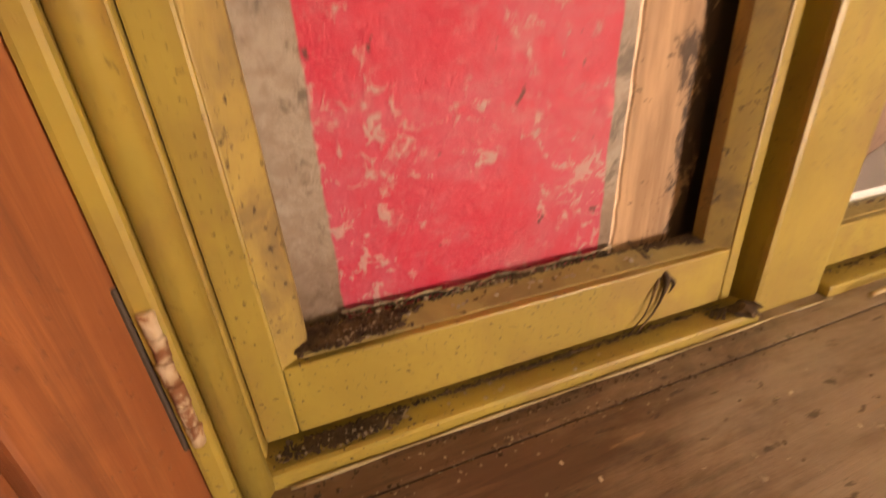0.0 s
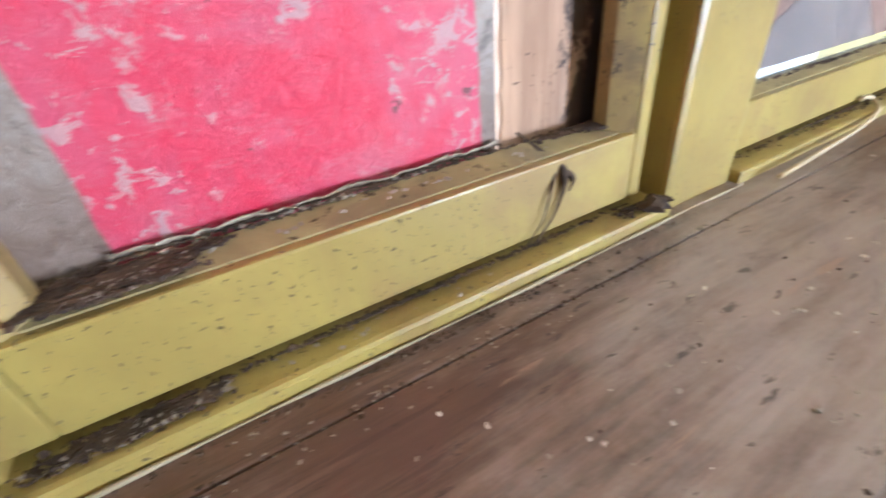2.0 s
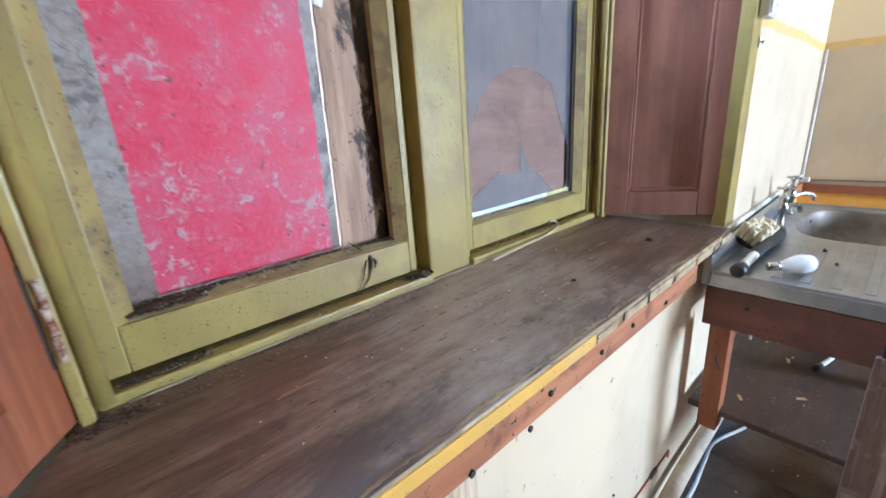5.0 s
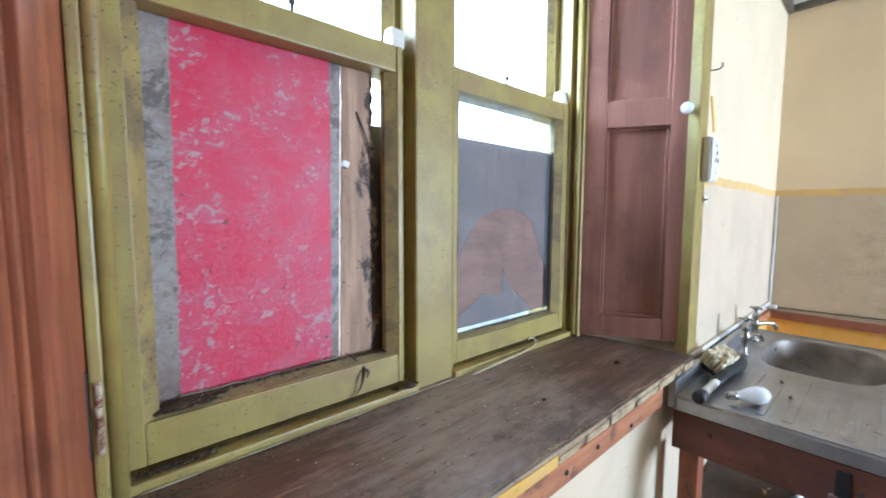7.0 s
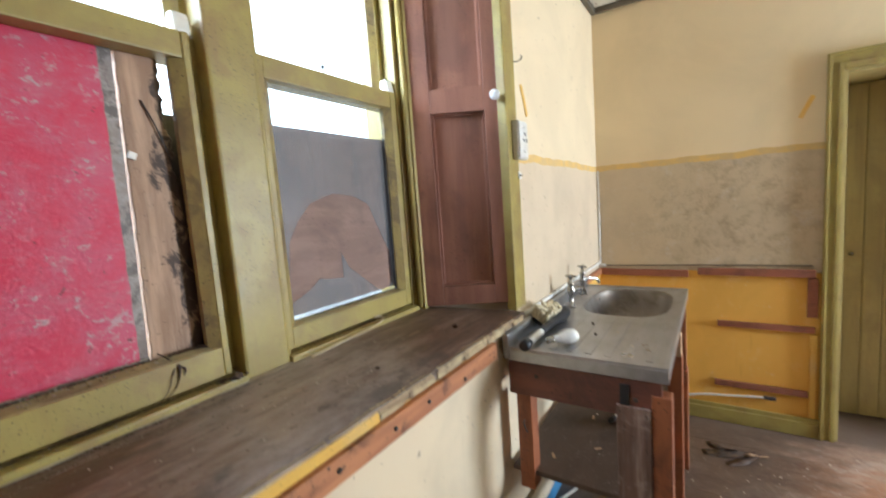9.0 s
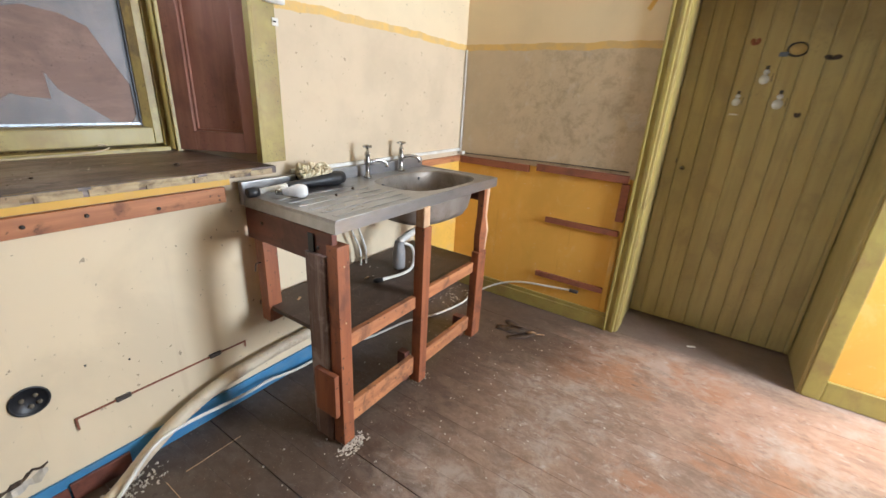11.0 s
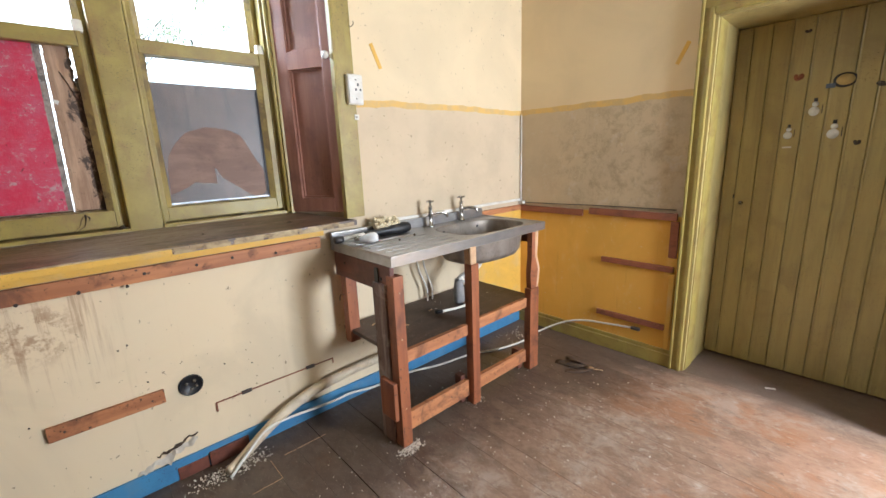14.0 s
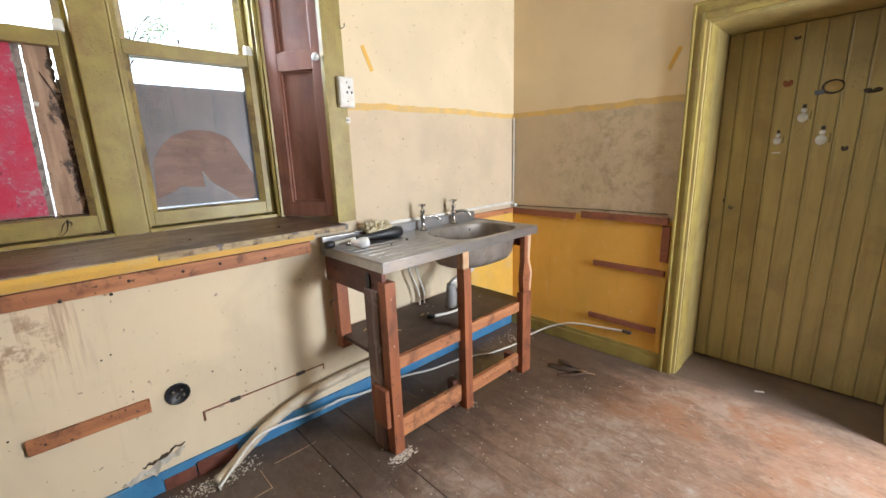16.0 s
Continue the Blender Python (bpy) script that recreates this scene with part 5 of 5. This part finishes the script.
for x, y, s in ((1.70, -0.13, 0.006), (1.83, -0.09, 0.007), (1.75, -0.20, 0.004), (1.62, -0.27, 0.004)):
    bm = bmesh.new()
    bmesh.ops.create_icosphere(bm, subdivisions=1, radius=s, matrix=pose(x, y, SZ + 0.0035 + s * 0.6))
    for v in bm.verts:
        v.co += Vector((rnd.uniform(-1, 1), rnd.uniform(-1, 1), rnd.uniform(-0.5, 0.5))) * s * 0.3
    single("crumb", bm, M_DEBRIS if s > 0.005 else M_CRUMB, "small crumb of dirt on the steel drainer", "crumb", "crumbs")

# ---- pipes and cables ----
trap = thing("sink_trap", (2.29, -0.02, 0.462), "grey plastic waste trap with loose hoses under the sink", "pipe")
bm = bmesh.new()
tube(bm, [(2.283, -0.155, 0.737), (2.265, -0.14, 0.68), (2.20, -0.105, 0.64), (2.155, -0.085, 0.61)], 0.019, 14)
part("tail_pipe", bm, M_WHITE, trap)
bm = bmesh.new()
lathe(bm, [(0.03, 0), (0.034, 0.01), (0.034, 0.09), (0.028, 0.12), (0.024, 0.15)], pose(2.155, -0.085, 0.463), 18)
part("bottle", bm, plain("grey_plastic", (0.3, 0.29, 0.28), 0.5), trap)
bm = bmesh.new()
tube(bm, [(2.18, -0.095, 0.60), (2.215, -0.12, 0.575), (2.215, -0.14, 0.52), (2.17, -0.155, 0.474), (2.08, -0.16, 0.471), (1.96, -0.135, 0.474)], 0.008, 10)
hose = part("hose", bm, M_WHITE, trap)
bm = bmesh.new()
lathe(bm, [(0.011, 0), (0.012, 0.03), (0.009, 0.045)], along((1.965, -0.136, 0.475), (1.90, -0.118, 0.480)), 12)
part("hose_end", bm, M_BLACK, hose)
for x0, x1 in ((1.985, 2.045), (2.035, 2.085)):
    bm = bmesh.new()
    tube(bm, [(x0, 0.10, 0.90), (x0 + 0.005, 0.10, 0.70), (x1, 0.09, 0.55), (x1 + 0.004, 0.09, 0.462)], 0.006, 10)
    single("water_pipe", bm, M_WHITE, "thin white water pipe behind the sink stand", "pipe", "water pipes")
bm = bmesh.new()
tube(bm, [(2.35, 0.120, 0.185), (1.9, 0.120, 0.198), (1.61, 0.118, 0.198), (1.44, 0.117, 0.192), (1.25, 0.113, 0.172), (1.09, 0.104, 0.124), (0.98, 0.09, 0.074), (0.88, 0.06, 0.032), (0.80, 0.02, 0.020)],
     lambda u: 0.026 - 0.008 * max(0.0, (u - 0.6) / 0.4), 14)
single("conduit", bm, worn("cream_conduit", (0.68, 0.58, 0.42), (0.60, 0.50, 0.35), (0.40, 0.30, 0.20), gscale=14, rough=0.6, bump=0.2, patch=0.6, patch_scale=9, speck=0.5),
       "fat cream painted conduit sagging along the wall", "conduit")
bm = bmesh.new()
tube(bm, [(0.80, -0.012, 0.009), (0.89, 0.026, 0.058), (0.985, 0.062, 0.104), (1.095, 0.082, 0.104), (1.285, 0.09, 0.082), (1.39, 0.094, 0.074), (1.465, 0.095, 0.074), (1.60, 0.105, 0.042),
          (1.75, 0.12, 0.02), (1.906, 0.125, 0.010), (2.10, 0.056, 0.009), (2.34, 0.011, 0.009), (2.54, -0.08, 0.009), (2.78, -0.13, 0.010), (2.95, -0.12, 0.016), (3.045, -0.26, 0.10),
          (3.07, -0.42, 0.155), (3.076, -0.60, 0.178), (3.078, -0.755, 0.196)], 0.0068, 8)
cab = single("cable", bm, M_WHITE, "white electric cable along the wall foot and under the stand", "cable", "cables")
part("plug_end", boxes((3.065, -0.81, 0.188, 3.088, -0.755, 0.206), bev=0.004), M_DARK, cab)
bm = bmesh.new()
tube(bm, [(XE - 0.012, YN - 0.012, 0.975), (XE - 0.011, YN - 0.012, 1.3), (XE - 0.012, YN - 0.012, 1.62)], 0.006, 8, 2)
cab = single("cable", bm, M_WHITE, "thin white cable clipped up the corner of the room", "cable", "cables")
part("junction", boxes((XE - 0.035, YN - 0.045, 0.962, XE - 0.002, YN - 0.006, 0.985), bev=0.005), M_WHITE, cab)
bm = bmesh.new()
tube(bm, [(XE - 0.008, YN - 0.05, 0.972), (XE - 0.007, -0.2, 0.978), (XE - 0.006, -0.5, 0.985), (XE - 0.006, -0.96, 0.988)], 0.0035, 6)
single("cable", bm, M_CORNICE, "thin dark wire along the dado", "cable", "cables")

# ---- small leftovers on the sill, window ledge and floor ----
bm = bmesh.new()
tube(bm, [(0.84, 0.418, 1.079), (0.95, 0.422, 1.082), (1.08, 0.43, 1.084), (1.15, 0.440, 1.090), (1.172, 0.455, 1.098), (1.160, 0.462, 1.104), (1.142, 0.462, 1.103)], 0.0032, 8)
single("twig", bm, M_STRAW, "dry pale stalk lying along the window cill", "twig")
bm = bmesh.new()
tube(bm, [(0.12, 0.437, 1.075), (0.30, 0.438, 1.075), (0.52, 0.437, 1.075), (0.70, 0.438, 1.076), (0.80, 0.437, 1.075)], lambda u: 0.0014 + 0.0009 * math.sin(u * 31), 8)
single("sealant_strip", bm, plain("grey_sealant", (0.40, 0.34, 0.21), 0.8), "cracked pale strip of old sealant at the window cill", "sealant")
bm = bmesh.new()
tube(bm, [(0.512, 0.506, 1.19), (0.528, 0.487, 1.172), (0.534, 0.466, 1.155), (0.525, 0.465, 1.12), (0.500, 0.462, 1.099)], lambda u: 0.0012 + 0.0035 * math.exp(-((u - 0.45) * 7) ** 2), 8)
tube(bm, [(0.530, 0.472, 1.162), (0.516, 0.464, 1.14), (0.508, 0.4635, 1.118), (0.488, 0.461, 1.100)], lambda u: 0.0008 + 0.0016 * math.exp(-(u * 3) ** 2), 6)
tube(bm, [(0.520, 0.500, 1.183), (0.530, 0.478, 1.164), (0.545, 0.466, 1.150), (0.541, 0.465, 1.137)], lambda u: 0.0008 + 0.0022 * math.exp(-((u - 0.6) * 5) ** 2), 6)
single("cobweb", bm, M_DEBRIS, "dark tangled cobweb hanging over the sash rail", "cobweb")


def litter(name, spots, material, label, seed):
    """Many tiny uneven bits: (x0, x1, y0, y1, z, count, size)."""
    rnd = random.Random(seed)
    verts, faces = [], []
    corners = [(-1, -1, -1), (1, -1, -1), (1, 1, -1), (-1, 1, -1), (-1, -1, 1), (1, -1, 1), (1, 1, 1), (-1, 1, 1)]
    sides = [(3, 2, 1, 0), (4, 5, 6, 7), (0, 1, 5, 4), (1, 2, 6, 5), (2, 3, 7, 6), (3, 0, 4, 7)]
    for x0, x1, y0, y1, z, count, size in spots:
        for _ in range(count):
            s = size * rnd.uniform(0.3, 1.25)
            x, y = rnd.triangular(x0, x1), rnd.triangular(y0, y1)
            zz = (sill_z(y) if z is None else z) + s * 0.3
            turn = Euler((rnd.uniform(0, 6.3), rnd.uniform(0, 6.3), rnd.uniform(0, 6.3))).to_matrix()
            long = rnd.uniform(0.7, 1.7)
            n = len(verts)
            for q in corners:
                v = turn @ Vector((q[0] * long, q[1], q[2] * 0.7)) * s * 0.5 + Vector((rnd.uniform(-0.25, 0.25), rnd.uniform(-0.25, 0.25), 0)) * s
                verts.append((x + v.x, y + v.y, zz + v.z * 0.6))
            faces += [tuple(n + k for k in f) for f in sides]
    me = bpy.data.meshes.new(name)
    me.from_pydata(verts, [], faces)
    me.materials.append(material)
    return tagged(new(name, me), label, name.split("_")[0], "", "stuff")


LEDGE = SB + 0.0785
litter("dirt_crumbs", [(0.143, 0.250, 0.470, 0.512, LEDGE - 0.002, 700, 0.0034), (0.146, 0.185, 0.468, 0.512, LEDGE - 0.001, 420, 0.0036), (0.11, 0.66, 0.4615, 0.4685, 1.0945, 520, 0.0026),
                       (0.106, 0.23, 0.446, 0.468, 1.0932, 620, 0.0028), (0.80, 1.35, 0.4615, 0.4685, 1.0945, 260, 0.0026), (0.06, 0.70, 0.425, 0.442, None, 130, 0.0020), (0.58, 0.655, 0.486, 0.512, LEDGE - 0.002, 420, 0.0034),
                       (0.15, 0.50, 0.508, 0.516, LEDGE + 0.001, 420, 0.003), (0.05, 0.16, 0.395, 0.435, None, 160, 0.003), (0.665, 0.675, 0.44, 0.46, 1.0932, 60, 0.003), (0.15, 0.27, 0.492, 0.508, LEDGE - 0.001, 420, 0.003), (0.15, 0.21, 0.482, 0.505, LEDGE - 0.003, 260, 0.003), (0.52, 0.645, 0.494, 0.508, LEDGE - 0.001, 260, 0.003),
                       (0.16, 0.64, 0.502, 0.511, LEDGE, 260, 0.0028), (0.11, 0.22, 0.450, 0.467, 1.0925, 260, 0.0022), (0.11, 0.66, 0.464, 0.468, 1.094, 170, 0.002),
                       (0.1, 0.66, 0.425, 0.440, None, 140, 0.002), (0.1, 0.75, 0.40, 0.415, None, 110, 0.002), (0.1, 1.45, 0.16, 0.40, None, 60, 0.0024),
                       (0.60, 0.66, 0.444, 0.464, 1.0925, 60, 0.004), (0.80, 1.35, 0.452, 0.467, 1.0925, 130, 0.0022), (0.84, 1.3, 0.484, 0.498, SB + 0.0685, 160, 0.003)],
       M_DEBRIS, "dark crumbs of dirt and dead insects on the window ledge", 3)
litter("paint_flakes", [(0.15, 0.24, 0.470, 0.505, LEDGE - 0.001, 90, 0.0026), (0.11, 0.24, 0.446, 0.466, 1.0935, 60, 0.0026), (0.07, 0.62, 0.385, 0.44, None, 110, 0.0016), (0.2, 1.2, 0.14, 0.40, None, 70, 0.0030), (0.20, 0.50, 0.504, 0.512, LEDGE, 60, 0.0032), (0.17, 0.62, 0.482, 0.50, LEDGE - 0.004, 22, 0.003), (0.12, 0.64, 0.444, 0.466, 1.0925, 16, 0.003)],
       plain("grey_paint_flakes", (0.36, 0.31, 0.24), 0.8), "pale curled flakes of old paint on the window ledge", 15)
litter("plaster_crumbs", [(0.62, 1.02, -0.02, 0.11, 0.0, 380, 0.0055), (1.40, 1.56, -0.46, -0.38, 0.0, 260, 0.0055), (1.5, 3.0, -1.4, 0.1, 0.0, 130, 0.005), (0.8, 1.9, -1.1, -0.1, 0.0, 90, 0.005),
                          (1.90, 2.05, -0.43, -0.33, 0.0, 60, 0.005), (0.1, 1.45, 0.15, 0.40, None, 60, 0.0026), (2.6, 3.05, -0.2, 0.12, 0.0, 90, 0.006), (1.5, 2.5, -0.3, 0.12, 0.462, 16, 0.0045)],
       M_CRUMB, "pale crumbs of plaster", 5)
M_LIFTED = worn("lifted_grey_paint", (0.42, 0.35, 0.26), (0.26, 0.20, 0.14), (0.08, 0.055, 0.04), grain=(0.3, 1, 1), gscale=60, rough=0.8, bump=0.5, patch=0.8, patch_scale=30)
# lifted strips of paint along the foot of the red board
for x0, l, w in ((0.19, 0.10, 0.011), (0.27, 0.085, 0.015), (0.345, 0.10, 0.013), (0.43, 0.07, 0.009)):
    rnd = random.Random(int(x0 * 1000))
    bm = bmesh.new()
    rings = []
    for i in range(15):
        u = i / 14
        ww, z = w * math.sin(math.pi * (0.05 + 0.9 * u)) * rnd.uniform(0.5, 1.1), LEDGE + 0.0012 + 0.0015 * rnd.random()
        x = x0 + l * u
        rings.append([Vector((x, 0.517, z - 0.0005)), Vector((x, 0.517 - ww, z + 0.0045)), Vector((x, 0.517 - ww, z + 0.0032)), Vector((x, 0.517, z - 0.002))])
    ring_loft(bm, rings)
    for f in bm.faces:
        f.smooth = False
    single("paint_strip", bm, M_LIFTED, "lifted grey strip of old paint on the window ledge", "paint flake", "lifted paint strips")
# torn paper at the foot of the window wall, and nails left in it
rnd = random.Random(31)
for nm, mt, x0, x1, z0, z1, tall, out, lab in (("torn_paper", M_CRUMB, 0.50, 0.73, 0.105, 0.168, 0.030, 0.022, "torn curling edge of wallpaper above the blue board"),
                                               ("torn_paper", M_DEBRIS, 0.575, 0.735, 0.145, 0.190, 0.012, 0.008, "dark ragged tear in the wallpaper")):
    tp = bmesh.new()
    rows = []
    for q in range(19):
        u = q / 18
        x, z = x0 + (x1 - x0) * u, z0 + (z1 - z0) * u + rnd.uniform(-0.006, 0.008)
        t, o = tall * rnd.uniform(0.4, 1.2) * (0.25 + math.sin(math.pi * u)), out * rnd.uniform(0.3, 1.0) * (0.15 + abs(math.sin(u * 9)))
        rows.append([Vector((x, YN - 0.0004, z)), Vector((x, YN - 0.003 - o * 0.5, z - t * 0.4)), Vector((x, YN - 0.003 - o, z - t)), Vector((x, YN - 0.002 - o * 0.8, z - t)), Vector((x, YN - 0.0005, z - t * 0.5))])
    ring_loft(tp, rows)
    for f in tp.faces:
        f.smooth = False
    single(nm, tp, mt, lab, "wallpaper", "torn wallpaper")
for x, z in ((0.245, 0.46), (0.19, 0.60), (0.885, 0.46), (0.53, 0.655), (0.56, 0.667), (0.60, 0.49), (1.0, 0.42)):
    nb = bmesh.new()
    lathe(nb, [(0.0035, 0), (0.003, 0.004), (0.001, 0.005)], along((x, YN - 0.0005, z), (x, -3, z)), 8)
    single("nail", nb, M_DARK, "small dark iron nail stuck in the cream wall", "nail", "nails in the wall")
for x, y, a in ((1.60, 0.02, 30), (1.72, -0.12, -50), (1.95, -0.05, 10)):
    nb = bmesh.new()
    box(nb, -0.014, -0.005, 0.0, 0.014, 0.005, 0.003, 0.001, pose(x, y, 0.4625, 0, 0, a))
    single("wood_scrap", nb, M_PALE, "small pale wood scrap on the dark shelf", "wood scrap", "wood scraps")
for x, y, s in ((1.29, 0.235, 0.009), (0.905, 0.24, 0.005), (0.645, 0.444, 0.014)):
    rnd = random.Random(int(x * 1000))
    bm = bmesh.new()
    z = sill_z(y) if y < 0.42 else 1.092
    bmesh.ops.create_icosphere(bm, subdivisions=2, radius=s, matrix=pose(x, y, z + s * 0.35))
    for v in bm.verts:
        v.co += Vector((rnd.uniform(-1, 1), rnd.uniform(-1, 1), rnd.uniform(-0.6, 0.4))) * s * 0.35
        v.co.z = max(z + 0.0005, z + (v.co.z - z) * 0.7)
    single("dirt_lump", bm, M_DEBRIS, "small brown lump of dirt on the window ledge", "dirt", "dirt lumps")


def curl(x, y, l, w, turn, rise):
    """A torn, curled flake of floor covering."""
    bm = bmesh.new()
    m = pose(x, y, 0.001, 0, 0, turn)
    rnd = random.Random(int(1000 * x))
    n = 10
    rows = []
    for i in range(n + 1):
        u = i / n
        ww = w * (0.35 + 0.65 * math.sin(math.pi * min(1, u * 1.1 + 0.05))) * rnd.uniform(0.75, 1.15)
        z = rise * u * u
        rows.append([m @ Vector((l * (u - 0.5), -ww / 2, z)), m @ Vector((l * (u - 0.5), ww / 2, z * 0.5 + 0.001)), m @ Vector((l * (u - 0.5), ww / 2, z * 0.5 + 0.004)), m @ Vector((l * (u - 0.5), -ww / 2, z + 0.003))])
    ring_loft(bm, rows)
    return bm


for i, (x, y, l, w, a, r, mt) in enumerate(((2.70, -0.57, 0.24, 0.085, -75, 0.035, M_DEBRIS), (2.66, -0.64, 0.20, 0.05, -50, 0.035, M_SHELF), (2.75, -0.54, 0.15, 0.06, -115, 0.03, M_SHELF), (2.73, -0.68, 0.13, 0.04, -95, 0.03, M_PALE))):
    single("torn_flake", curl(x, y, l, w, a, r), mt, "curled torn flake of old floor covering" if mt is not M_PALE else "pale curled torn flake of floor covering", "debris", "torn flakes")
bm = bmesh.new()
box(bm, -0.024, -0.007, 0.0, 0.024, 0.007, 0.005, 0.002, pose(3.21, -1.487, 0.001, 0, 0, -60))
single("paper_scrap", bm, M_WHITE, "small white scrap of paper on the floor", "paper")

patch_floor = thing("floor_patch", (0.83, -0.09, 0.0), "thin worn hardboard patch with pale edges on the floorboards", "floor patch")
part("sheet", boxes((0.66, -0.166, 0.0004, 0.966, -0.022, 0.0016), bev=0.0005), M_FLOOR, patch_floor)
part("pale_edge", boxes((0.84, -0.1685, 0.0004, 0.967, -0.1665, 0.0018), (0.9664, -0.166, 0.0004, 0.9684, -0.024, 0.0018), bev=0.0005), M_PALE, patch_floor)
single("floor_strip", boxes((1.03, -0.0335, 0.0004, 1.24, -0.031, 0.0018), bev=0.0005), M_PALE, "thin pale strip stuck to the floorboards", "strip")

# ---- outside ----
structure("ground", boxes((-300, 0.66, -0.6, 300, 600, -0.5), bev=0), M_EARTH, "rough grass outside", "ground")
m_haze, nt_haze, _b = mat("white_sky_haze")
_e = nd(nt_haze, "ShaderNodeEmission", Color=col((0.95, 0.98, 1.0)), Strength=6.0)
nt_haze.links.new(_e.outputs[0], nt_haze.nodes["Material Output"].inputs[0])
structure("backdrop", boxes((-90, 60, -1, 90, 60.5, 90), (90, 2, -1, 90.5, 60, 90), (-90.5, 2, -1, -90, 60, 90), bev=0), m_haze, "white overcast sky haze in the distance", "sky")
structure("ground_south", boxes((-300, -600, -0.6, 300, -3.8, -0.5), bev=0), M_EARTH, "rough grass outside", "ground")
tree = thing("tree", (2.9, 15.3, -0.5), "leafy tree with thin limbs outside the window", "tree")
bm = bmesh.new()
tube(bm, [(2.9, 15.3, -0.5), (2.93, 15.35, 1.5), (2.84, 15.4, 3.2), (2.9, 15.3, 4.6)], lambda u: 0.075 * (1 - 0.6 * u), 10)
rnd = random.Random(12)
tips = []
for i in range(26):
    p0 = Vector((2.9, 15.3, rnd.uniform(3.9, 4.6)))
    p2 = Vector((rnd.gauss(4.4, 0.75), 15.3 + rnd.uniform(-1.2, 1.2), rnd.uniform(5.3, 6.7)))
    tube(bm, [p0, p0.lerp(p2, 0.45) + Vector((-0.2, 0, 0.45)), p2], lambda u: 0.014 * (1 - 0.85 * u), 6, 4)
    tips += [(p0.lerp(p2, q) + Vector((0, 0, 0.3)), 26, 0.26) for q in (0.6, 0.8)]
    tips.append((p2, rnd.randint(50, 190), rnd.uniform(0.12, 0.26)))
part("trunk", bm, M_BARK, tree)
verts, faces = [], []
for p, count, spread in tips:
    for _ in range(count):
        c = p + Vector((rnd.gauss(0, spread), rnd.gauss(0, spread), rnd.gauss(0, spread * 0.8)))
        r = Euler((rnd.uniform(0, 6), rnd.uniform(0, 6), rnd.uniform(0, 6))).to_matrix()
        s = rnd.uniform(0.022, 0.045)
        n = len(verts)
        verts += [c + r @ Vector(q) * s for q in ((-1, 0, 0), (0, -0.45, 0.1), (1.1, 0, 0), (0, 0.45, 0.1))]
        faces.append((n, n + 1, n + 2, n + 3))
me = bpy.data.meshes.new("crown")
me.from_pydata(verts, [], faces)
me.materials.append(M_LEAF)
crown = new("crown", me)
crown.parent, crown.matrix_parent_inverse = tree, Matrix.Translation(-tree.location)

# ---- floorboards ----
BW = 0.1235
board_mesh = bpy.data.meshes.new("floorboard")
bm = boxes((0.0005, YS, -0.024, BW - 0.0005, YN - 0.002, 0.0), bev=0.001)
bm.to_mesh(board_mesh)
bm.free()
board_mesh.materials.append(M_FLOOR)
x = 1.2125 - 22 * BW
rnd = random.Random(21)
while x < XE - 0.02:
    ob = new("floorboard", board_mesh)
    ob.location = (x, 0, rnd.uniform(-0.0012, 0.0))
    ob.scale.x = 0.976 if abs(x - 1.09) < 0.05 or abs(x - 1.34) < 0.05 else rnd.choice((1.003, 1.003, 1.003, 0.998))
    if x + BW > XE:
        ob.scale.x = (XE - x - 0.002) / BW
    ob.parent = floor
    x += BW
